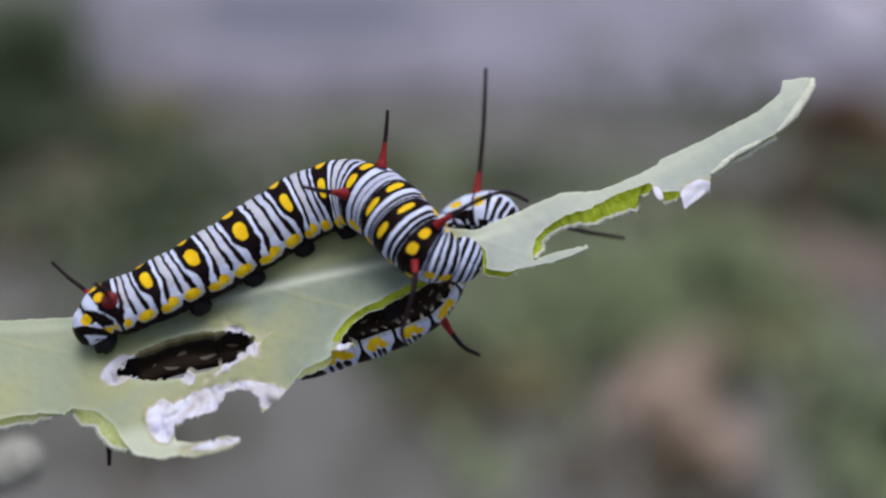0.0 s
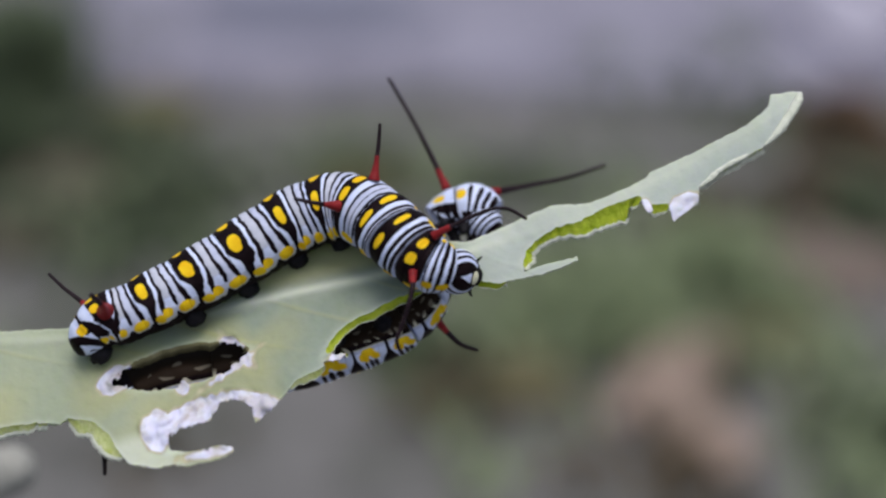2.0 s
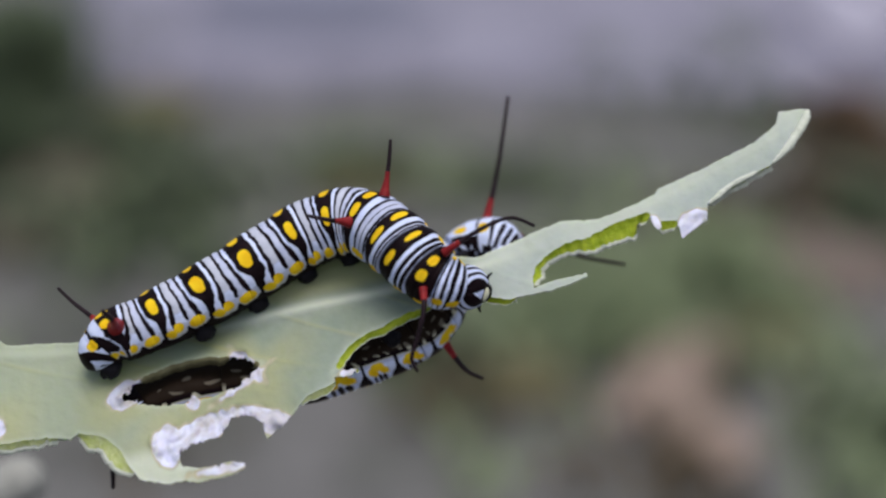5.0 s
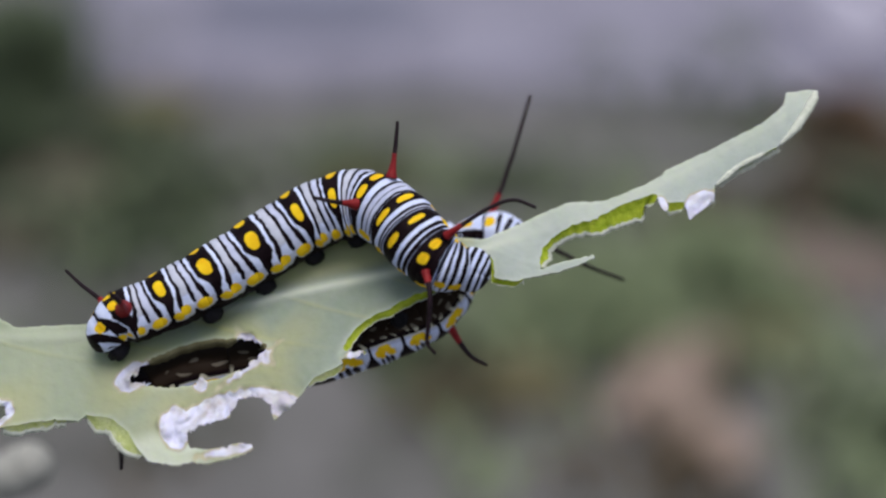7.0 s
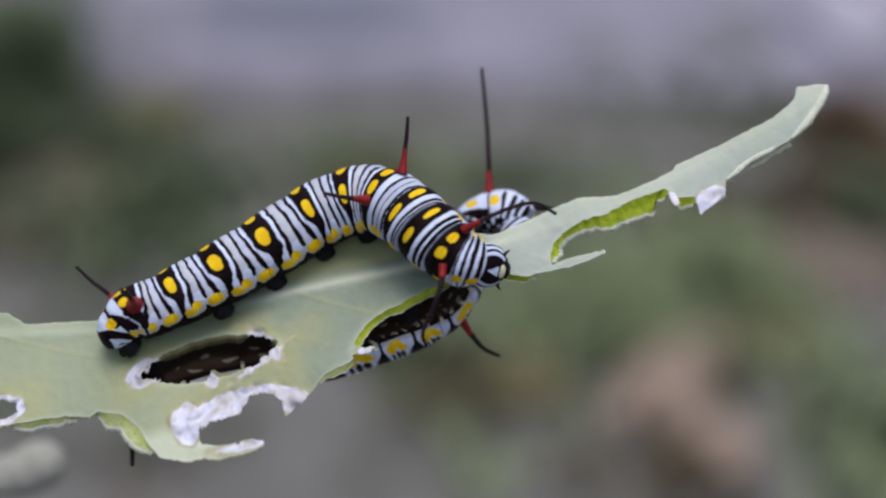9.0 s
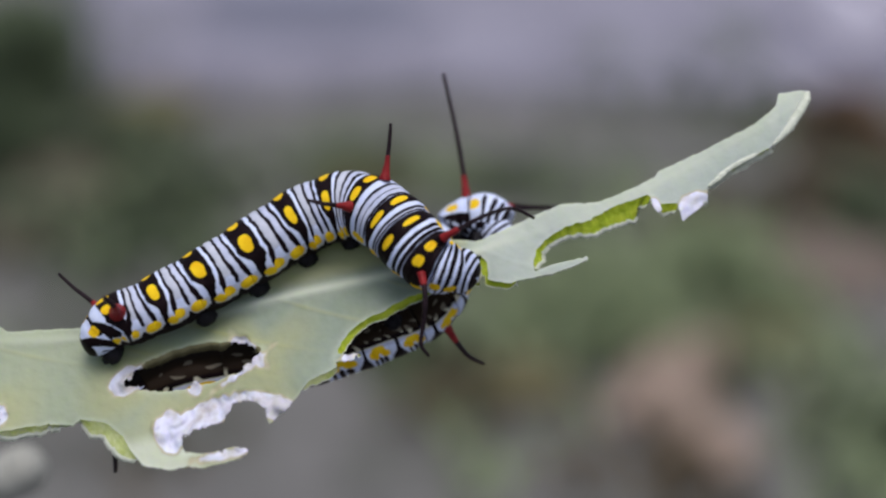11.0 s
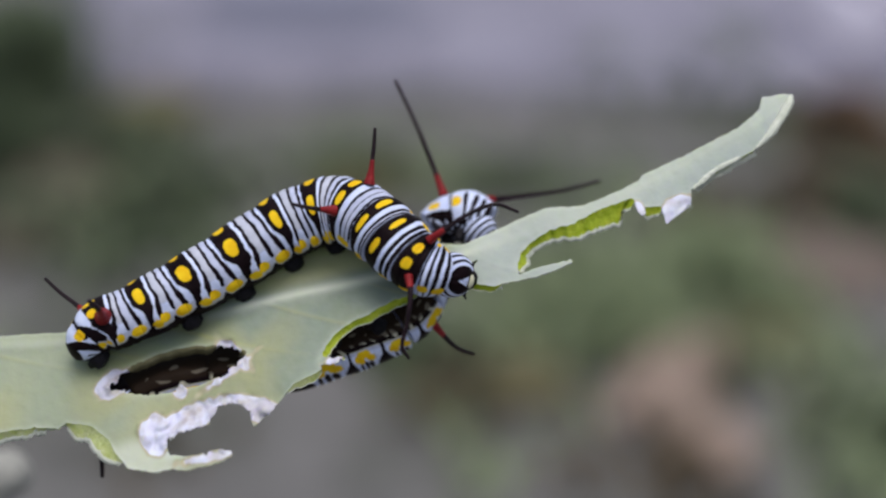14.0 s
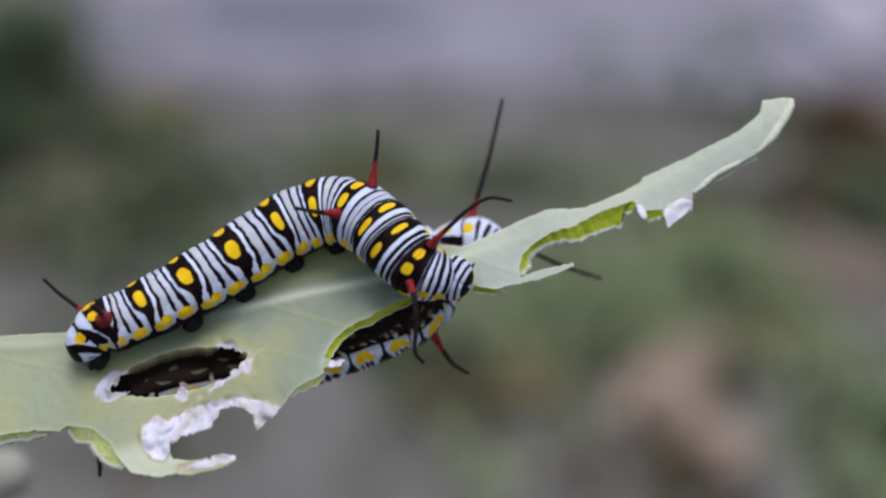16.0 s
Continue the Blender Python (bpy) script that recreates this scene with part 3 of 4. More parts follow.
def segment_bm(body, s0, s1, kind, rings=30, around=150, seed=0.0, close_a=False):
    bm = bmesh.new()
    layer = bm.verts.layers.float_color.new("pattern")
    rows = []
    fold = [(0.55, 0.035), (0.75, 0.035), (0.92, 0.035)] if kind in ("body", "horned", "rear") else [(0.5, 0.06), (0.8, 0.05)]
    for i in range(-2, rings + 3):
        u = i / rings
        s = s0 + (s1 - s0) * min(max(u, 0), 1)
        p, r, t, b, side = body.at(s)
        v = min(max(u, 0), 1)
        swell = 0.955 + 0.06 * math.sin(math.pi * v) ** 0.6
        for at, w in fold:
            swell -= 0.026 * math.exp(-((v - at) / w) ** 2)
        if u < 0 or u > 1:
            swell *= (0.8, 0.45)[int(abs(u if u < 0 else u - 1) * rings + 0.5) - 1]
        if close_a:
            swell *= math.sqrt(max(0.02, 1 - max(0, 0.45 - v) ** 2 / 0.2025))
        row = []
        for k in range(around):
            ang = -180 + 360 * k / around
            ca, sa = math.cos(radians(ang)), math.sin(radians(ang))
            flat = 1 + (0.0 if kind in ("body", "rear") else 0.05) * math.exp(-((abs(ang) - 134) / 16) ** 2) - 0.10 * smooth01(140, 180, abs(ang))
            lobe = math.exp(-((v - 0.45) / 0.16) ** 2) + math.exp(-((v - 0.93) / 0.13) ** 2) + math.exp(-((v + 0.07) / 0.13) ** 2)
            lat = 1 + (0.07 * lobe - 0.05 * math.exp(-((v - 0.22) / 0.07) ** 2) if kind in ("body", "rear") else 0.03) * math.exp(-((abs(ang) - 100) / 14) ** 2)
            q = p + (b * ca + side * sa) * (r * swell * flat * lat)
            n = noise.noise(q * 1.6 + Vector((seed, 0, 0)))
            q += (b * ca + side * sa) * (0.03 * n + 0.012 * noise.noise(q * 7.0))
            wob = 0.02 * noise.noise(Vector((seed * 3.1, ang * 0.035, v * 3))) + 0.014 * noise.noise(Vector((seed, ang * 0.12, v * 9)))
            wob *= 1.8 if kind == "tail" else 1.4 if kind in ("body", "rear") else 1.0
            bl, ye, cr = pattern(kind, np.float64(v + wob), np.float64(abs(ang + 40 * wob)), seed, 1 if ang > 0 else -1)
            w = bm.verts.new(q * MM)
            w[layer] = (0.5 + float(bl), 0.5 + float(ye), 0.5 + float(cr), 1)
            row.append(w)
        rows.append(row)
    for a, c in zip(rows, rows[1:]):
        for k in range(around):
            bm.faces.new((a[k], a[(k + 1) % around], c[(k + 1) % around], c[k]))
    bm.faces.new(rows[0][::-1])
    bm.faces.new(rows[-1])
    return bm


def head_bm(centre, face, up, radius, bold=1.0):
    """A round head capsule with white arcs about a black face."""
    face = Vector(face).normalized()
    up = Vector(up)
    up = (up - face * up.dot(face)).normalized()
    right = face.cross(up)
    bm = bmesh.new()
    layer = bm.verts.layers.float_color.new("pattern")
    bmesh.ops.create_uvsphere(bm, u_segments=80, v_segments=56, radius=1.0)
    for v in bm.verts:
        x, y, z = v.co
        th = math.acos(max(-1, min(1, z)))
        w = 0.03 * noise.noise(Vector((x, y, z)) * 2.5)
        rad = 1.0 - 0.05 * math.exp(-((abs(x)) / 0.07) ** 2) * (y > 0)
        q = Vector(centre) + (right * x * 0.96 + up * y * 1.0 + face * z * 0.86) * (radius * rad)
        e = th + w
        black = max(0.16 - abs(e - 0.50), *(wide * bold - abs(e - at) for at, wide in ((0.98, 0.075), (1.34, 0.09), (1.74, 0.1), (2.15, 0.13))))
        tri = 0.18 - max(abs(x) * 1.3 + (y + 0.02) * 0.6, -(y + 0.12) * 1.6)
        if th < 0.75:
            black = min(0.3, -tri * 0.8 if tri > -0.3 else 0.2) if th < 0.62 else 0.72 - e
        low = 0.42 - math.hypot(x * 0.8, y + 0.75) if z > 0 else -1
        black = max(black, low * 0.5)
        v.co = q * MM
        v[layer] = (0.5 + black, 0.3, 0.3, 1)
    return bm


def filament(parent, points, thick, red=0.28, flat=False, base=(0, 0, 0), flare=0.6):
    """A fleshy black filament with a red, wider base. flat: both pieces hang on the parent."""
    pts = [Vector(p) - Vector(base) for p in points]
    whole = spline([tuple(p) for p in pts], 8)
    n = len(whole)
    cut = max(2, int(n * red))

    def girth(i):
        u = i / (n - 1)
        return thick * (1.0 - 0.45 * u) * (1.0 + flare * max(0, 1 - u / 0.32) ** 1.4)

    rows = [tuple(p) for p in whole]
    black = part("tentacle", tube_bm(rows[cut - 1:], [girth(i) for i in range(cut - 1, n)], 10, 2, 0.12), BLACK, parent, "black fleshy filament")
    red_base = part("tentacle_base", tube_bm(rows[:cut + 1], [girth(i) * 1.06 for i in range(cut + 1)], 12, 2, 0.08), RED, parent if flat else black, "dark red base")
    return black, red_base


def stub_bm(body, s, side, length, width, reach=118):
    """A proleg: a short, blunt foot on the flank."""
    p, r, t, b, sd = body.at(s)
    d0 = b * math.cos(radians(reach)) + sd * (side * math.sin(radians(reach)))
    d1 = b * math.cos(radians(reach + 30)) + sd * (side * math.sin(radians(reach + 30)))
    root, tip = p + d1 * r * 0.75, p + d1 * (r + length) + d0 * 0.2
    mid = (root + tip) / 2
    return tube_bm([root, mid, tip - (tip - root) * 0.12, tip], [width * 1.2, width * 1.05, width * 0.8, width * 0.35], 14, 6, 0.25)


def caterpillar(name, rows, cuts, kinds, label, base):
    """A striped caterpillar on an Empty at its feet; returns the Empty, its body and its segments."""
    thing = new(name)
    thing.empty_display_size = 0.004
    tagged(thing, label, "caterpillar", "caterpillars on the leaf")
    body = Body(rows, base)
    edges = [c * body.arc[-1] for c in cuts]
    segs = []
    for i, (a, b, kind) in enumerate(zip(edges, edges[1:], kinds)):
        segs.append(part("segment", segment_bm(body, a, b, kind, seed=i * 5.3 + len(name), close_a=(i == 0)), SKIN, thing))
    return thing, body, segs


A_BASE = (-18.37, -4.98, 0)
A_ROWS = [(-29.98, -7.95, 2.30, 0.89, -0.78, 0.35, 0.51), (-29.53, -7.10, 2.40, 1.46, -0.73, 0.37, 0.58), (-28.85, -6.06, 2.50, 1.93, -0.60, 0.50, 0.62), (-27.73, -5.08, 2.50, 2.30, -0.31, 0.73, 0.61),
          (-25.64, -4.34, 2.10, 2.45, -0.24, 0.80, 0.55), (-22.12, -2.61, 1.40, 2.63, -0.29, 0.78, 0.55), (-18.68, -0.67, 0.60, 2.76, -0.27, 0.71, 0.65), (-15.19, 1.53, -0.20, 2.87, -0.29, 0.68, 0.67),
          (-12.12, 3.41, -0.70, 2.93, -0.29, 0.68, 0.67), (-9.62, 4.38, -0.70, 2.98, -0.28, 0.67, 0.69), (-7.76, 4.70, -0.20, 2.92, -0.29, 0.67, 0.68), (-6.13, 4.28, 0.90, 2.90, -0.19, 0.69, 0.70),
          (-4.42, 3.06, 2.30, 2.92, -0.19, 0.51, 0.84), (-2.89, 1.40, 3.40, 2.80, -0.31, 0.24, 0.92), (-1.25, -0.09, 4.20, 2.55, -0.15, 0.22, 0.96), (-0.05, -0.65, 4.30, 2.18, 0.22, 0.13, 0.97),
          (1.02, -0.93, 3.80, 1.86, 0.48, 0.23, 0.85), (1.96, -1.07, 3.30, 1.54, 0.48, 0.30, 0.82)]
A_CUTS = [s / 39.56 for s in (0.00, 2.63, 6.58, 10.58, 15.13, 20.08, 23.76, 27.53, 30.58, 32.38, 34.88, 36.49, 37.73)]
A_KINDS = ["tail", "rear", "body", "body", "body", "body", "body", "horned", "fore", "fore_mid", "fore_horned", "neck"]
cat_a, body_a, segs_a = caterpillar("caterpillar", A_ROWS, A_CUTS, A_KINDS,
    "black, white and yellow banded caterpillar arched across the leaf's upper side", A_BASE)
neck_a = segs_a[-1]
HEAD_A = Vector((1.98, -1.0, 3.4)) - Vector(A_BASE)
FACE_A, CROWN_A = Vector((0.36, -0.28, 0.88)).normalized(), Vector((-0.95, 0.15, 0.25))
CROWN_A = (CROWN_A - FACE_A * CROWN_A.dot(FACE_A)).normalized()
head_a = part("head", head_bm(HEAD_A, FACE_A, CROWN_A, 2.02, 1.0), SKIN, neck_a, "black head with white arcs and a pale triangle")
part("lip", ball_bm(HEAD_A + FACE_A * 1.5 - CROWN_A * 0.88, (FACE_A.cross(CROWN_A), CROWN_A, FACE_A), (0.6, 0.32, 0.3)), CREAM, head_a, "cream upper lip")
part("jaw", ball_bm(HEAD_A + FACE_A * 0.95 - CROWN_A * 1.5, (FACE_A.cross(CROWN_A), CROWN_A, FACE_A), (0.75, 0.4, 0.5), rough=0.2), BELLY, head_a, "black jaws")
for side in (-1, 1):
    root = HEAD_A + FACE_A * 0.95 - CROWN_A * 1.05 + FACE_A.cross(CROWN_A) * (1.1 * side)
    part("antenna", tube_bm([root, root + FACE_A.cross(CROWN_A) * (0.35 * side) - CROWN_A * 0.1, root + FACE_A.cross(CROWN_A) * (0.65 * side) - CROWN_A * 0.4], [0.16, 0.13, 0.06], 8, 4), BELLY, head_a, "short black feeler")
horns_a = []
for pts, thick, red, flare in (([(-0.60, 1.88, 6.0), (0.73, 2.74, 6.6), (3.00, 4.01, 6.8), (5.06, 4.60, 6.6), (6.91, 3.89, 6.2)], 0.24, 0.25, 0.55),
                        ([(-2.28, -0.96, 6.4), (-2.27, -2.68, 7.2), (-2.81, -4.95, 7.2), (-3.32, -6.68, 7.0), (-2.87, -7.80, 6.6)], 0.25, 0.17, 0.35),
                        ([(-5.13, 6.78, 2.2), (-4.90, 8.43, 2.2), (-4.71, 10.17, 2.2), (-4.62, 11.59, 2.2)], 0.25, 0.4, 1.0),
                        ([(-7.98, 4.55, 4.2), (-9.18, 4.66, 5.0), (-10.29, 4.82, 5.6), (-11.50, 5.08, 6.0)], 0.25, 0.32, 1.0),
                        ([(-29.28, -3.90, 2.5), (-29.90, -3.40, 2.0), (-31.43, -2.32, 1.5), (-32.83, -1.09, 1.2)], 0.24, 0.3, 1.0),
                        ([(-27.26, -4.21, 4.6), (-27.11, -3.98, 6.0), (-27.08, -3.49, 7.5), (-27.71, -2.74, 8.4)], 0.36, 0.66, 1.0)):
    horns_a.append(filament(cat_a, pts, thick, red, base=A_BASE, flare=flare)[0])
for s in (1.1, 10.5, 15.5, 20.4, 25.2):
    for side in (1, -1):
        part("proleg", stub_bm(body_a, s, side, 0.7, 0.9), BELLY, cat_a, "black blunt proleg")
for s in (33.3, 35.3, 37.1):
    for side in (1, -1):
        part("leg", stub_bm(body_a, s, side, 0.6, 0.35, 125), BELLY, cat_a, "small black jointed leg")

B_BASE = (-16.44, -9.79, -4)
B_ROWS = [(*(-30.33, -14.40, 0), 1.34, 0.1, -0.74, -0.67), (*(-28.04, -12.6, -0.7), 2.2, 0.1, -0.74, -0.67), (*(-23.97, -10.55, -2.1), 2.7, 0.1, -0.74, -0.67), (*(-18.71, -9.4, -2.7), 2.75, 0.1, -0.74, -0.67), (*(-13.84, -9.1, -2.8), 2.6, 0.1, -0.74, -0.67),
          (*(-8.98, -7.85, -2.9), 2.49, 0.1, -0.74, -0.67), (*(-4.59, -6.3, -3.1), 2.44, 0.15, -0.7, -0.7), (*(-1.6, -4.55, -3.5), 2.34, 0.3, -0.4, -0.9), (*(-0.15, -2.2, -4.8), 2.20, 0.3, -0.2, -0.95), (*(-0.10, 0.60, -6.2), 1.8, 0.0, 0.1, -1.0),
          (*(0.90, 1.80, -6.8), 1.75, -0.4, 0.4, -0.85), (*(2.5, 2.5, -6.6), 2.1, -0.2, 0.8, -0.6), (*(4.2, 2.65, -6.1), 2.25, 0.1, 0.92, -0.4), (*(5.6, 2.0, -5.6), 1.75, 0.5, 0.8, -0.4), (*(6.2, 1.4, -5.4), 1.2, 0.7, 0.6, -0.4)]
B_CUTS = [0.0, 0.12, 0.28, 0.42, 0.53, 0.593, 0.659, 0.717, 0.775, 0.815, 0.865, 0.925, 0.985]
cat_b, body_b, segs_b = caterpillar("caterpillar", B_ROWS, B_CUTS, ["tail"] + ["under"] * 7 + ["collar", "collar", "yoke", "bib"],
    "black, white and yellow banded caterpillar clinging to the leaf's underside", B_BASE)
fore_b = segs_b[-2]
segs_b[-1].parent = fore_b
HEAD_B = Vector((5.0, 1.2, -4.9)) - Vector(B_BASE)
part("head", head_bm(HEAD_B, (0.6, -0.7, 0.4), (0.7, 0.7, 0.0), 1.65, 1.0), SKIN, fore_b, "black head with white arcs")
part("jaw", ball_bm(HEAD_B + Vector((0.7, -1.2, 0.5)), ((1, 0, 0), (0, 1, 0), (0, 0, 1)), (0.45, 0.5, 0.45), rough=0.2), BELLY, fore_b, "black jaws")
horn_b = filament(fore_b, [(2.95, 4.6, -6.4), (3.3, 7.3, -7), (3.63, 11.04, -7.5), (3.84, 16.03, -8)], 0.27, 0.24, flat=True, base=B_BASE, flare=0.5)
horn_right_b = filament(fore_b, [(5.8, 3.3, -6.4), (9.13, 2.6, -7.6), (12.75, 1.88, -8.6), (16.57, 1.53, -9.6)], 0.27, 0.1, flat=True, base=B_BASE)
horn_mid_b = filament(cat_b, [(-0.20, -5.82, -3), (0.78, -7.28, -3), (1.86, -8.50, -3), (3.23, -9.19, -3)], 0.28, 0.33, base=B_BASE)
filament(cat_b, [(-29.27, -14.37, -3), (-28.98, -16.08, -3), (-28.88, -17.55, -3), (-28.88, -18.72, -3)], 0.3, 0.3, base=B_BASE)
for s in (0.53, 0.62):
    for side in (1, -1):
        part("proleg", stub_bm(body_b, s * body_b.arc[-1], side, 0.5, 0.7, 125), BELLY, cat_b, "black blunt proleg")
for s in (0.83, 0.88, 0.94):
    for side in (1, -1):
        part("leg", stub_bm(body_b, s * body_b.arc[-1], side, 1.1, 0.45, 125), BELLY, fore_b, "small black jointed leg")

# ---- a second leaf, far behind, and the plant's stem ----
PALE = plain_material("pale_leaf", (0.29, 0.295, 0.27), (0.4, 0.4, 0.38), 300.0, 0.6)
far_leaf = part("leaf", tube_bm([(-80, -60, -39), (-79.87, -35.39, -42), (-60.5, -28.5, -42), (-53.0, -25.3, -40), (-48.4, -24.1, -40), (-45.9, -23.0, -40), (-44.6, -22.2, -40), (-43.9, -21.7, -40)], [1.2, 1.3, 1.5, 1.8, 2.5, 2.7, 2.2, 0.9], 16, 8, 0.2), PALE,
                label="pale curled leaf tip hanging behind the chewed leaf")
tagged(far_leaf, category="leaf")
STEM = plain_material("stem_bark", (0.2, 0.26, 0.14), (0.34, 0.4, 0.24), 200.0, 0.7)
stem = part("plant_stem", tube_bm([(-84, -8, -505), (-82, -12, -250), (-81, -22, -40), (-80, -12, 80)], [4.5, 4.0, 3.2, 2.0], 16, 10, 0.1), STEM,
            label="green-grey milkweed stem that carries the leaves")
tagged(stem, category="plant stem")
stem.matrix_world = pose(0, 0, 0.5)


# ---- ground ----
def ground_material(name, colours, broad_scale):
    m, t, b = material(name)
    broad, mid, fine = noise_tex(t, broad_scale, 3), noise_tex(t, 14.0), noise_tex(t, 160.0)
    col = ramp(t, broad.outputs["Fac"], list(zip((0.3, 0.5, 0.7), colours)))
    col = mix(t, 0.5, col, ramp(t, mid.outputs["Fac"], [(0.35, tuple(0.5 * c for c in colours[0])), (0.65, tuple(1.2 * c for c in colours[2]))]))
    col = mix(t, 0.25, col, ramp(t, fine.outputs["Fac"], [(0.3, tuple(0.4 * c for c in colours[0])), (0.7, tuple(1.5 * c for c in colours[2]))]))
    t.links.new(col, b.inputs["Base Color"])
    b.inputs["Roughness"].default_value = 0.95
    b.inputs["Specular IOR Level"].default_value = 0.1
    bump(t, b, mid.outputs["Fac"], 0.5, 0.02)
    return m


bm = bmesh.new()
bmesh.ops.create_grid(bm, x_segments=60, y_segments=60, size=1.0)
for v in bm.verts:
    r = max(abs(v.co.x), abs(v.co.y))
    v.co = Vector((v.co.x, v.co.y, 0)) * (3 * r + 600 * r ** 6)
    v.co.z = 0.02 * noise.noise(v.co * 2.5) if v.co.length < 8 else 0
ground = part("ground", bm, ground_material("soil", ((0.08, 0.09, 0.072), (0.13, 0.129, 0.126), (0.17, 0.165, 0.17)), 5.0))
tagged(ground, "grey-brown bare soil with sparse weeds", "ground", kind="structure")


def slab_bm(x0, x1, y0, y1, top, rag):
    """A worn concrete slab with an uneven edge."""
    bm = bmesh.new()
    bmesh.ops.create_grid(bm, x_segments=110, y_segments=90, size=0.5)
    for v in bm.verts:
        v.co = Vector((x0 + (x1 - x0) * (v.co.x + 0.5), y0 + (y1 - y0) * (v.co.y + 0.5), 0))
        v.co.y -= 0.06 * float(smooth01(0.0, 0.15, v.co.x) * smooth01(0.45, 0.28, v.co.x) * smooth01(y1, y0, v.co.y))
        w = noise.noise(v.co * 3.0)
        v.co += Vector((rag * noise.noise(v.co * 4.0), rag * w, 0))
        v.co.z = top + 0.004 * noise.noise(v.co * 9)
    edge = bmesh.ops.extrude_face_region(bm, geom=bm.faces[:])
    for v in edge["geom"]:
        if isinstance(v, bmesh.types.BMVert):
            v.co.z -= 0.09
    bmesh.ops.recalc_face_normals(bm, faces=bm.faces[:])
    return bm


CONCRETE = ground_material("concrete", ((0.195, 0.19, 0.248), (0.245, 0.24, 0.307), (0.285, 0.28, 0.352)), 5.0)
pavement = part("pavement", slab_bm(-0.52, 6.0, 1.72, 7.0, 0.03, 0.06), CONCRETE)
tagged(pavement, "pale lilac-grey worn concrete path beyond the soil", "path", kind="structure")


def weed_bm(rx, ry, count, height, seed):
    """Many narrow blades and small round leaves, in an uneven patch."""
    rng = random.Random(seed)
    bm = bmesh.new()
    for _ in range(count):
        a, r = rng.uniform(0, 2 * math.pi), abs(rng.gauss(0, 0.5))
        root = Vector((rx * r * math.cos(a), ry * r * math.sin(a), 0))
        h = height * rng.uniform(0.4, 1.0) * max(0.25, 1 - 0.5 * r)
        lean = Vector((rng.uniform(-1, 1), rng.uniform(-1, 1), 0)) * h * 0.7
        across = Vector((-lean.y, lean.x, 0)).normalized() * rng.uniform(0.003, 0.009)
        mid, tip = root + lean * 0.4 + Vector((0, 0, h * 0.7)), root + lean + Vector((0, 0, h))
        v = [bm.verts.new(p) for p in (root - across * 0.5, root + across * 0.5, mid + across, mid - across, tip)]
        bm.faces.new((v[0], v[1], v[2], v[3]))
        bm.faces.new((v[3], v[2], v[4]))
    return bm


WEED = plain_material("weed_leaf", (0.088, 0.113, 0.07), (0.148, 0.18, 0.116), 30.0, 0.7, 0)
PALE_WEED = plain_material("pale_weed_leaf", (0.118, 0.15, 0.09), (0.2, 0.24, 0.152), 30.0, 0.7, 0)
LIME_WEED = plain_material("lime_weed_leaf", (0.165, 0.21, 0.118), (0.28, 0.335, 0.2), 30.0, 0.7, 0)
BROWN_WEED = plain_material("withered_weed_leaf", (0.06, 0.048, 0.03), (0.11, 0.085, 0.056), 30.0, 0.7, 0)
DARK_WEED = plain_material("shrub_leaf", (0.052, 0.073, 0.042), (0.096, 0.125, 0.074), 30.0, 0.7, 0)
for k, (x, y, rx, ry, count, height, mat, text) in enumerate((
        (-0.496, 1.640, 0.115, 0.420, 1500,0.12,DARK_WEED,"dark green low shrub beside the path"),
        (-0.568, 1.994, 0.09, 0.16, 420, 0.06, WEED, "green weeds at the path's end"),
        (-0.335, 1.488, 0.11, 0.09, 420, 0.05, WEED, "sparse green weeds on the soil"),
        (-0.243, 1.339, 0.08, 0.11, 420, 0.05, WEED, "sparse green weeds on the soil"),
        (-0.38, 1.285, 0.07, 0.09, 260, 0.04, WEED, "sparse green weeds on the soil"),
        (0.361, 1.825, 0.05, 0.36, 330, 0.05, WEED, "thin tufts of grass along the path"),
        (0.403, 1.339, 0.04, 0.1, 240, 0.04, WEED, "thin green weeds on the soil"),
        (0.231, 1.175, 0.07, 0.09, 520, 0.04, LIME_WEED, "patch of bright green weeds on the soil"),
        (0.007, 0.999, 0.045, 0.09, 300, 0.04, PALE_WEED, "patch of pale green weeds on the soil"),
        (-0.081, 1.419, 0.185, 0.134, 190,0.05,PALE_WEED,"green weeds along the path's edge"),
        (0.126, 1.092, 0.156, 0.192, 950, 0.04, LIME_WEED,"patch of green weeds on the soil"),
        (0.200, 1.781, 0.128, 0.271, 140,0.05,WEED,"thin tufts of green weeds on the path"),
        (0.285, 1.72, 0.075, 0.342, 110,0.05,WEED,"thin tuft of green weeds"),
        (0.270, 1.092, 0.06, 0.10, 260,0.04,LIME_WEED,"thin patch of green weeds on the soil"),
        (0.304, 0.867, 0.066, 0.153, 700,0.04,PALE_WEED,"patch of bright green weeds"),
        (0.426, 1.525, 0.089, 0.170, 420,0.05,BROWN_WEED,"dark brown-green withered weeds"),
        (0.364, 1.252, 0.076, 0.152, 160,0.04,DARK_WEED,"dark brown-green withered weeds"),
        (0.065, 1.40, 0.11, 0.12, 190, 0.04, WEED, "sparse green weeds on the soil"),
        (0.250, 1.30, 0.08, 0.10, 90, 0.04, BROWN_WEED, "sparse withered weeds on the soil"),
        (0.335, 1.31, 0.10, 0.12, 110, 0.04, BROWN_WEED, "sparse withered weeds on the soil"),
        (-0.350, 1.85, 0.10, 0.16, 150, 0.05, DARK_WEED, "sparse dark weeds at the path's edge"))):
    weeds = part("weed_patch", weed_bm(rx, ry, count, height, k), mat, label=text)
    tagged(weeds, category="weeds", kind="stuff")
    weeds.location = (x, y, 0.0)


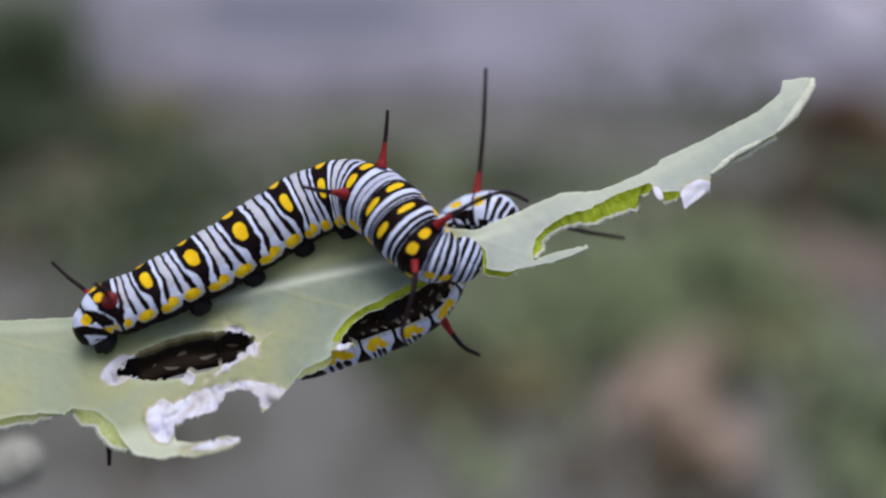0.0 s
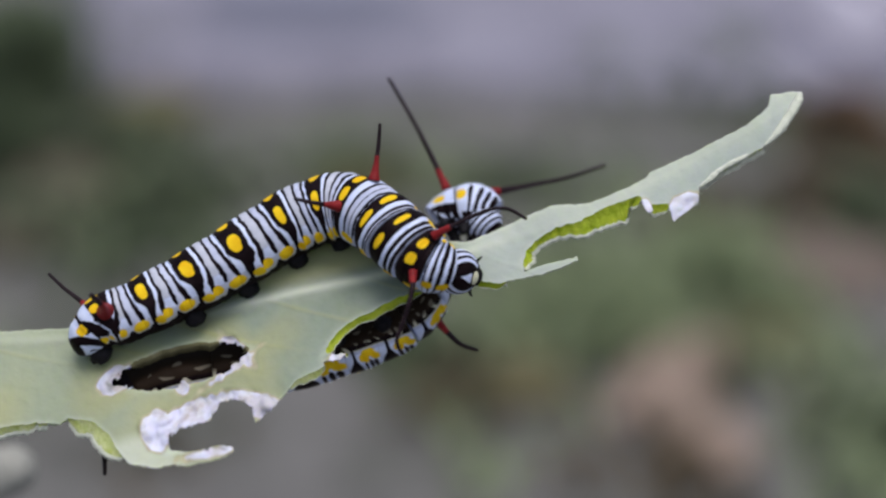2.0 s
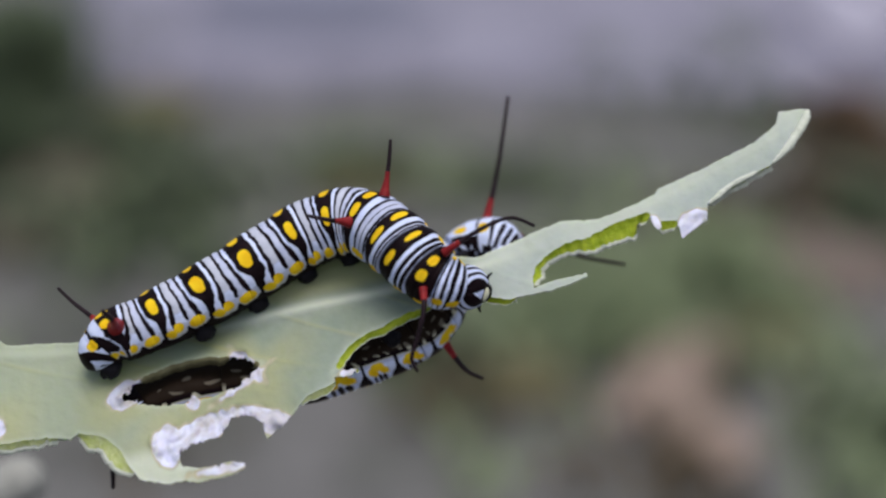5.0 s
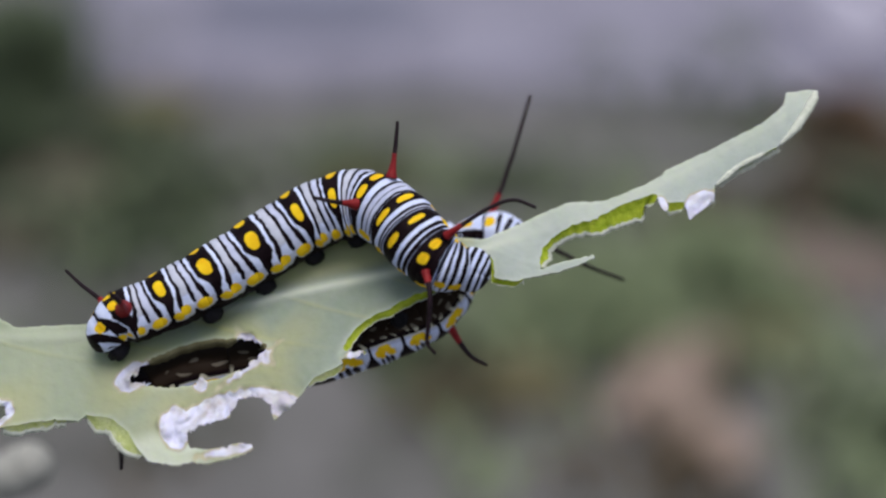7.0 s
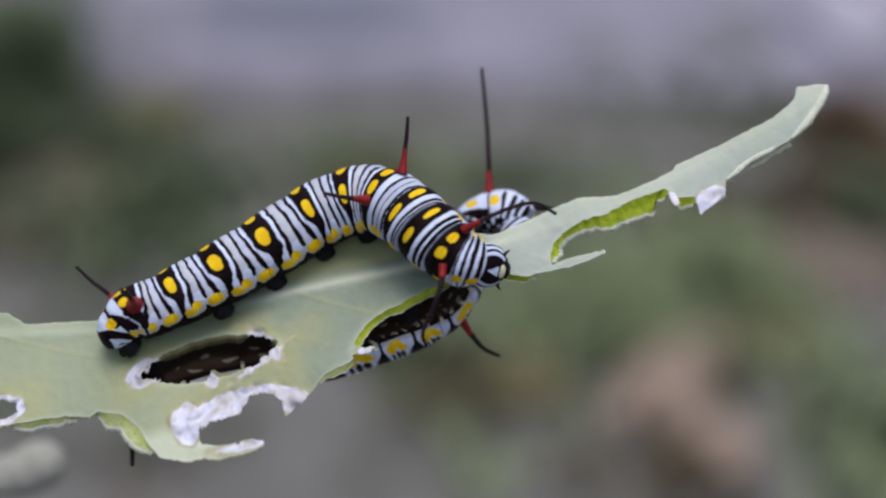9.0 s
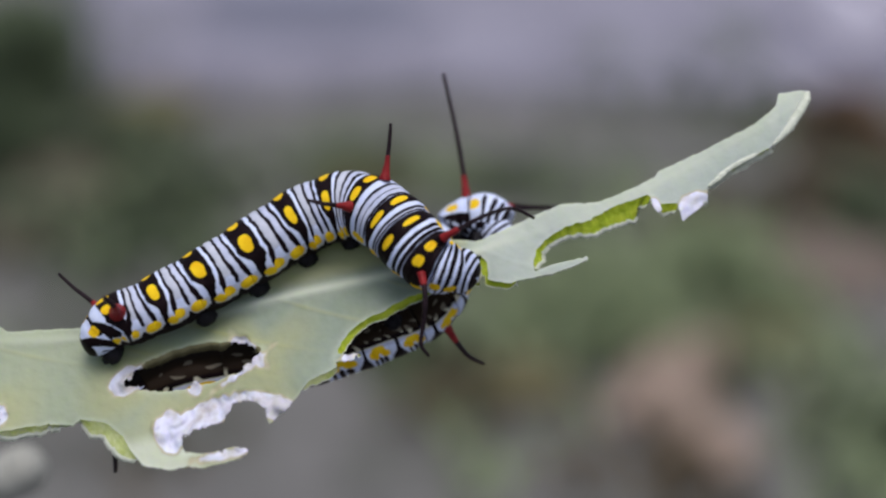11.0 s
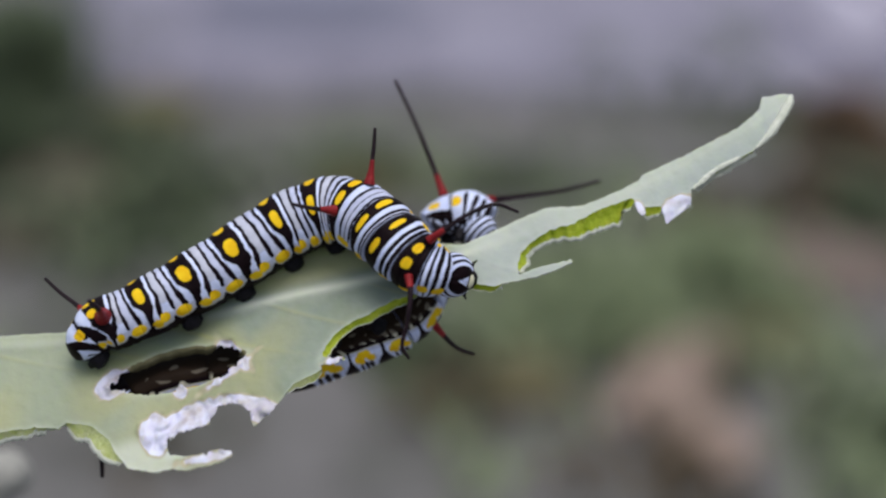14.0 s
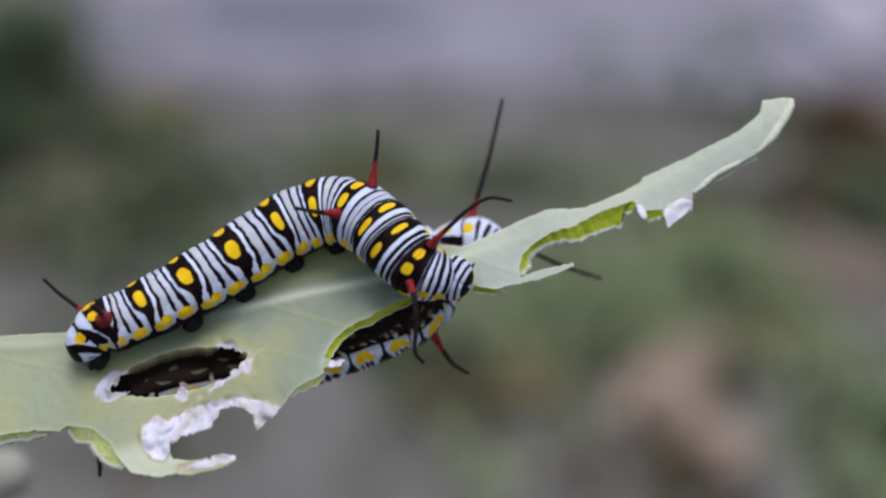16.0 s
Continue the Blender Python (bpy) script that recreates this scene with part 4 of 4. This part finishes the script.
def tufts_bm(count, seed):
    """Single small tufts, strewn over the soil."""
    rng = random.Random(seed)
    bm = bmesh.new()
    for _ in range(count):
        at = Vector((rng.uniform(-0.5, 0.5), rng.uniform(0.75, 1.42), 0))
        size = rng.uniform(0.012, 0.035)
        for _ in range(rng.randint(12, 26)):
            root = at + Vector((rng.gauss(0, size), rng.gauss(0, size * 1.6), 0))
            lean = Vector((rng.uniform(-1, 1), rng.uniform(-1, 1), 0)) * 0.02
            across = Vector((-lean.y, lean.x, 0)).normalized() * rng.uniform(0.004, 0.009)
            up = Vector((0, 0, rng.uniform(0.012, 0.035)))
            v = [bm.verts.new(q) for q in (root - across * 0.4, root + across * 0.4, root + lean * 0.5 + up * 0.8 + across, root + lean * 0.5 + up * 0.8 - across, root + lean * 1.4 + up)]
            bm.faces.new((v[0], v[1], v[2], v[3]))
            bm.faces.new((v[3], v[2], v[4]))
    return bm


for count, mat, text in ((18, LIME_WEED, "small bright green weed tufts strewn over the soil"), (9, DARK_WEED, "small dark green weed tufts strewn over the soil"),
                         (7, BROWN_WEED, "small withered brown tufts strewn over the soil")):
    tagged(part("weed_tufts", tufts_bm(count, count), mat, label=text), category="weeds", kind="stuff")


def litter_bm(rx, ry, h, seed):
    """A curled dead leaf or flat stone, domed and uneven."""
    bm = bmesh.new()
    bmesh.ops.create_icosphere(bm, subdivisions=3, radius=1.0)
    for v in bm.verts:
        n = 1 + 0.25 * noise.noise(v.co * 1.6 + Vector((seed, 0, 0)))
        v.co = Vector((v.co.x * rx * n, v.co.y * ry * n, max(v.co.z, -0.2) * h * n))
    return bm


EARTH = plain_material("dark_earth", (0.055, 0.048, 0.036), (0.105, 0.092, 0.07), 25.0, 0.95, 0)
OLIVE_EARTH = plain_material("mossy_earth", (0.075, 0.07, 0.036), (0.125, 0.115, 0.066), 25.0, 0.95, 0)
RED_EARTH = plain_material("reddish_earth", (0.12, 0.092, 0.084), (0.185, 0.145, 0.132), 25.0, 0.95, 0)
BLUE_GREY = plain_material("blue_grey_patch", (0.12, 0.125, 0.172), (0.19, 0.195, 0.255), 12.0, 0.9, 0)
for k, (x, y, rx, ry, mat, text) in enumerate((
        (-0.375, 1.402, 0.06, 0.09, EARTH, "dark brown bare earth between the weeds"),
        (-0.385, 1.27, 0.055, 0.075, EARTH, "dark brown bare earth between the weeds"),
        (-0.325, 1.645, 0.06, 0.08, OLIVE_EARTH, "olive-brown mossy earth beside the path"),
        (0.404, 1.453, 0.06, 0.06, EARTH, "dark brown bare earth between the weeds"),
        (0.335, 1.199, 0.075, 0.09, RED_EARTH, "reddish-brown bare earth between the weeds"),
        (0.057, 0.961, 0.04, 0.045, OLIVE_EARTH, "olive-brown mossy earth between the weeds"),
        (-0.080, 1.402, 0.05, 0.07, OLIVE_EARTH, "olive-brown mossy earth between the weeds"),
        (0.251, 1.035, 0.04, 0.05, OLIVE_EARTH, "olive-brown mossy earth between the weeds"))):
    patch = part("earth_patch", litter_bm(rx, ry, 0.014, 3.1 * k), mat, label=text)
    tagged(patch, category="earth", kind="stuff")
    patch.location = (x, y, 0.006)
# thin blue-grey sheet, added where the path has a darker tone
slab = part("path_patch", litter_bm(0.15, 0.17, 0.006, 2.0), BLUE_GREY, label="flat blue-grey patch lying on the concrete path")
tagged(slab, category="paving slab")
slab.location = (-0.165, 2.0, 0.033)


DRY = plain_material("dead_leaf", (0.24, 0.182, 0.152), (0.32, 0.25, 0.21), 40.0, 0.8, 0)
STONE = plain_material("pale_stone", (0.3, 0.29, 0.365), (0.4, 0.39, 0.475), 40.0, 0.8, 0)
PEAT = plain_material("dark_clod", (0.055, 0.034, 0.02), (0.095, 0.06, 0.036), 40.0, 0.9, 0)
for x, y, rx, ry, h, turn, mat, name, text, category in (
        (0.165, 0.961, 0.031, 0.078, 0.015,-35,DRY,"dead_leaf","pinkish-brown dead leaf lying on the soil","dead leaf"),
        (0.178, 0.878, 0.029, 0.056, 0.015,20,DRY,"dead_leaf","pinkish-brown dead leaf lying on the soil","dead leaf"),
        (0.507, 1.93, 0.062, 0.17, 0.03,0,STONE,"stone","pale lilac-white stone on the path","stone"),
        (0.441, 1.563, 0.043, 0.098, 0.03,0,PEAT,"soil_clod","dark brown clod of soil at the path's edge","soil clod")):
    thing = part(name, litter_bm(rx, ry, h, x * 7), mat, label=text)
    tagged(thing, category=category)
    if category == "dead leaf":
        part("midrib", tube_bm([(-900 * rx, 0, 900 * h), (0, 0, 1080 * h), (900 * rx, 0, 900 * h)], [2.0, 1.6, 0.6], 8, 8), DRY, thing, "raised brown midrib")
    thing.matrix_world = pose(x, y, 0.035 + 0.2 * h if y > 1.75 else 0.2 * h + 0.005, 0, 0, turn)


# ---- what moves ----
# seconds; the leaf's shift across, up and towards the camera (mm) and its turns about those (degrees)
SWAY = [
    (0, -0.00, -0.00, 0.00, -0.00, -0.00, -0.00),
    (0.5, 0.23, 0.09, -0.79, 0.56, -0.03, -0.06),
    (1, 0.51, -0.08, -0.67, 0.30, -0.28, -0.11),
    (1.5, 0.48, -0.33, -0.86, 0.21, -0.08, -0.11),
    (2, -0.70, -1.02, -1.65, -0.64, -0.15, -0.02),
    (2.5, -0.98, -1.51, -2.07, -0.30, -0.02, 0.07),
    (3, -0.80, -1.69, -2.14, 0.14, 0.72, -0.02),
    (3.5, -0.53, -2.01, -2.89, -0.17, 0.97, -0.03),
    (4, -0.51, -2.60, -2.48, -0.42, 1.31, -0.04),
    (4.5, -0.16, -2.55, -2.17, -0.25, 1.08, -0.17),
    (7, 0.71, -0.77, -2.18, 0.77, 0.53, -0.15),
    (7.5, 1.99, -0.24, -1.64, 0.56, 0.11, -0.10),
    (8, 2.39, -0.08, -1.63, -0.23, -0.09, -0.11),
    (8.5, 2.19, -0.17, -1.90, 0.88, 0.00, -0.04),
    (9, 1.63, -0.38, -2.06, 0.96, 0.51, -0.00),
    (9.5, 2.04, -0.69, -2.74, 1.52, 0.62, -0.06),
    (10, 0.90, -0.95, -2.16, 1.51, 1.11, -0.04),
    (12.5, -0.58, -0.90, -2.42, 0.88, 1.34, 0.19),
    (13, -1.49, -1.40, -2.94, 1.51, 1.72, 0.03),
    (13.5, -1.53, -1.52, -2.92, 1.02, 1.30, 0.22),
    (14, -1.14, -1.27, -2.70, 0.38, 0.85, 0.24),
    (14.5, -0.78, -1.05, -2.81, 2.30, 1.98, 0.07),
    (15, -0.32, -1.01, -2.96, 2.00, 2.23, 0.02),
    (15.5, -0.43, -1.22, -2.81, 1.82, 1.91, 0.11),
    (16, -1.03, -1.39, -2.57, 2.90, 3.14, -0.03),
]
# the hidden caterpillar's raised forebody: shift (mm) and turn
FORE = [
    (0, 0.00, 0.00, 0.0),
    (0.3, -0.89, -0.02, 2.0),
    (0.6, 0.12, -0.13, 0.1),
    (0.9, -0.18, 0.49, -3.9),
    (1.2, -1.62, 0.63, 20.1),
    (1.5, -1.64, 0.94, 21.1),
    (1.8, -1.94, 1.34, 30.1),
    (2.1, -2.16, 1.61, 32.0),
    (2.4, -2.23, 1.73, 31.9),
    (2.7, -2.36, 1.22, 36.0),
    (3, -2.53, 0.89, 47.0),
    (3.3, -2.58, 1.27, 51.0),
    (3.6, -1.44, 0.88, 23.0),
    (3.9, 0.35, 0.89, 9.0),
    (4.2, 0.45, 0.43, 1.1),
    (4.6, 0.68, 0.31, -3.8),
    (6.8, 0.93, -0.29, -10.8),
    (7, 0.80, -0.55, -13.8),
    (7.2, 0.83, -0.40, -13.9),
    (7.5, -0.99, 0.04, 1.1),
    (7.7, -0.40, 0.01, 2.1),
    (8, -0.76, 0.37, 5.1),
    (8.2, -0.97, 0.51, 5.1),
    (8.5, -0.28, 0.60, 6.0),
    (8.7, -0.18, 0.43, 3.0),
    (8.9, -0.34, 0.51, 8.0),
    (9.1, -0.70, 0.35, 7.0),
    (9.3, -1.11, 0.46, 7.5),
    (9.5, -0.45, 0.57, 7.1),
    (9.7, -0.79, 0.51, 12.6),
    (10, -0.18, 0.55, 8.0),
    (10.2, -1.22, 0.30, 15.0),
    (12.3, -0.44, 0.93, 13.8),
    (12.5, -1.49, 0.22, 20.8),
    (12.7, -1.78, 0.50, 26.9),
    (13, -1.88, 0.77, 31.0),
    (13.2, -2.13, 0.94, 31.9),
    (13.5, -1.45, 1.30, 28.8),
    (13.7, -1.37, 1.23, 27.8),
    (14, -1.79, 1.12, 26.8),
    (14.2, -1.74, 1.10, 29.8),
    (14.5, -1.39, 0.58, 26.9),
    (14.7, -2.07, 0.69, 28.9),
    (15, -0.75, 0.69, 13.0),
    (15.2, -0.21, 0.27, 8.9),
    (15.5, 1.12, -0.27, -10.1),
    (15.7, 1.05, -0.50, -14.1),
    (16, 0.92, -0.77, -11.0),
]
# how far the hidden caterpillar pulls its middle along (mm) and up (degrees)
PULL = [
    (0, 0.00, 0.0), (0.5, 0.02, -1.2), (1, 0.03, 0.3), (1.5, 0.21, 5.3), (2, 0.39, 7.7), (2.5, 0.41, 8.1), (3, 0.57, 8.9), (3.5, 0.56, 7.7), (4, 0.51, 4.9), (4.5, 0.37, 2.6), (7, 0.08, -1.6), (7.5, 0.15, 1.8), (8, 0.04, 2.1), (8.5, 0.09, 1.1), (9, 0.13, 0.7), (9.5, 0.14, -0.5), (10, 0.25, -0.9), (12.5, 0.32, 2.7), (13, 0.71, 5.7), (13.5, 0.56, 5.7), (14, 0.54, 6.4), (14.5, 0.61, 4.2), (15, 0.52, 2.5), (15.5, 0.27, -3.1), (16, 0.45, -3.3)
]
# the feeding caterpillar's head: 0 turned away, 1 facing the camera
NOD = [
    (0, 0), (0.3, 0.1), (0.6, 0.1), (0.9, 0.9), (1.2, 0.9), (1.5, 1), (1.8, 0.85), (2.1, 0.9), (2.4, 0.7), (2.7, 0.5), (3, 0.3), (3.3, 0.1), (3.6, 0.25), (3.9, 0.9), (4.2, 1), (4.6, 0.9), (6.8, 0.2), (7, 0.1), (7.2, 0.1), (7.5, 0), (7.7, 0.1), (8, 0), (8.2, 0), (8.5, 0.1), (8.7, 0.5), (8.9, 0.9), (9.1, 1), (9.3, 1), (9.5, 1), (9.7, 0.8), (10, 0.7), (10.2, 0.6), (12.3, 0), (12.5, 0.1), (12.7, 0.5), (13, 1.1), (13.2, 1), (13.5, 1), (13.7, 0.8), (14, 0.8), (14.2, 0.8), (14.5, 0.8), (14.7, 0.8), (15, 0.6), (15.2, 0.4), (15.5, 0.4), (15.7, 0.4), (16, 0.3)
]
# the feeding caterpillar's front filaments: seconds and turn
WAVE_NEAR = [(0, 0), (0.6, -3), (1.0, -2), (1.5, -3), (2.5, -2), (3.5, 3), (4.5, -1.5), (6.8, 10), (7.0, 12), (8.0, 13), (8.5, 10), (9.0, -6), (9.5, -2), (10.0, 5), (10.2, 8),
             (12.3, 12), (12.5, 16), (13.0, -11), (13.2, -13), (13.5, -1), (14.0, 5), (14.5, 12), (15.0, 18), (15.5, 14), (16.0, 15)]
WAVE_FAR = [(0, 0), (1.5, -4), (2.5, -5), (3.5, -7), (4.5, 2), (7.0, 3), (8.0, -6), (9.0, -5), (10.0, -4), (12.5, 0), (13.5, -3), (14.5, 8), (15.0, 9), (15.5, 14), (16.0, 14)]


# the rear caterpillar's second front filament: seconds and turn
WAVE_REAR = [(0, -4), (1.0, -3), (1.5, -4), (2.0, -4), (2.5, -5), (3.0, -8), (3.5, -3), (4.5, 0), (7.0, -3), (10.2, -2), (12.3, -1), (12.5, -1), (13.0, -3), (13.5, -5), (14.0, -4), (16.0, -3)]


def sway(t, row):
    return pose(row[0] * MM, row[1] * MM, row[2] * MM, row[3], row[4], row[5])


def motions():
    for thing, base in ((leaf, (0, 0, 0)), (cat_a, A_BASE), (cat_b, B_BASE)):
        walk(thing, [(t, STAGE @ sway(t, row) @ Matrix.Translation(Vector(base) * MM)) for t, *row in SWAY])
    walk(far_leaf, [(t, STAGE @ pose(row[0] * MM * 1.4, row[1] * MM * 0.95, 0, 0, 0, row[5])) for t, *row in SWAY])
    pivot = Matrix.Translation((Vector((3.05, 5.16, -6.5)) - Vector(B_BASE)) * MM)
    walk(fore_b, [(t, Matrix.Translation((0.45 * x * MM, (0.2 + y + (0.007 if turn > 0 else 0.035) * turn) * MM, 0)) @ pivot @ pose(0, 0, 0, 0, 0, 0.15 * turn) @ pivot.inverted()) for t, x, y, turn in FORE])
    for piece in horn_b:
        walk(piece, [(t, Matrix.Translation((0.6 * x * MM, 0, 0)) @ pivot @ pose(0, 0, 0, 0, 0, 0.85 * turn) @ pivot.inverted()) for t, x, y, turn in FORE])
    p = Matrix.Translation((Vector((5.8, 3.3, -6.4)) - Vector(B_BASE)) * MM)
    for piece in horn_right_b:
        walk(piece, [(t, Matrix.Translation((0, max(0, turn) * 0.02 * MM, 0)) @ p @ pose(0, 0, 0, 0, 0, 0.72 * turn + float(np.interp(t, [r[0] for r in WAVE_REAR], [r[1] for r in WAVE_REAR]))) @ p.inverted()) for t, x, y, turn in FORE])
    p = Matrix.Translation((Vector((-0.69, -0.41, 4.5)) - Vector(A_BASE)) * MM)
    walk(neck_a, [(t, Matrix.Translation((0.65 * f * MM, 0.1 * f * MM, 0)) @ p @ pose(0, 0, 0, 2 * (1 - f), 7 * (1 - f), 0) @ p.inverted()) for t, f in NOD])
    for piece, share in ((segs_a[-4], 0.12), (segs_a[-3], 0.38), (segs_a[-2], 0.6)):
        walk(piece, [(t, Matrix.Translation((share * f * MM, 0.25 * share * f * MM, 0))) for t, f in NOD])
    hinge = Matrix.Translation((Vector((-7.04, -7.28, -3)) - Vector(B_BASE)) * MM)
    for piece, share in ((segs_b[6], 0.5), (segs_b[7], 1.0), (segs_b[8], 1.0), (horn_mid_b[0], 1.0)):
        walk(piece, [(t, Matrix.Translation((x * share * MM, 0, 0)) @ hinge @ pose(0, 0, 0, 0, 0, turn * share) @ hinge.inverted()) for t, x, turn in PULL])
    for horn, root, rows in ((horns_a[0], (-0.60, 1.88, 6.0), WAVE_FAR), (horns_a[1], (-2.28, -0.96, 6.4), WAVE_NEAR)):
        p = Matrix.Translation((Vector(root) - Vector(A_BASE)) * MM)
        times = sorted({t for t, turn in rows} | {t for t, f in NOD})
        turns, reach = np.interp(times, *zip(*rows)), np.interp(times, *zip(*NOD))
        walk(horn, [(t, Matrix.Translation((0.6 * f * MM, 0.15 * f * MM, 0)) @ p @ pose(0, 0, 0, 0, 0, float(turn)) @ p.inverted()) for t, turn, f in zip(times, turns, reach)])
    p = Matrix.Translation(HEAD_A * MM)
    walk(head_a, [(t, Matrix.Translation(((0.45 * (1 - f) - 0.72) * MM, 0.05 * (1 - f) * MM, 0)) @ p @ pose(0, 0, 0, 8 * (1 - f), 62 * (1 - f), 0) @ p.inverted()) for t, f in NOD])


motions()
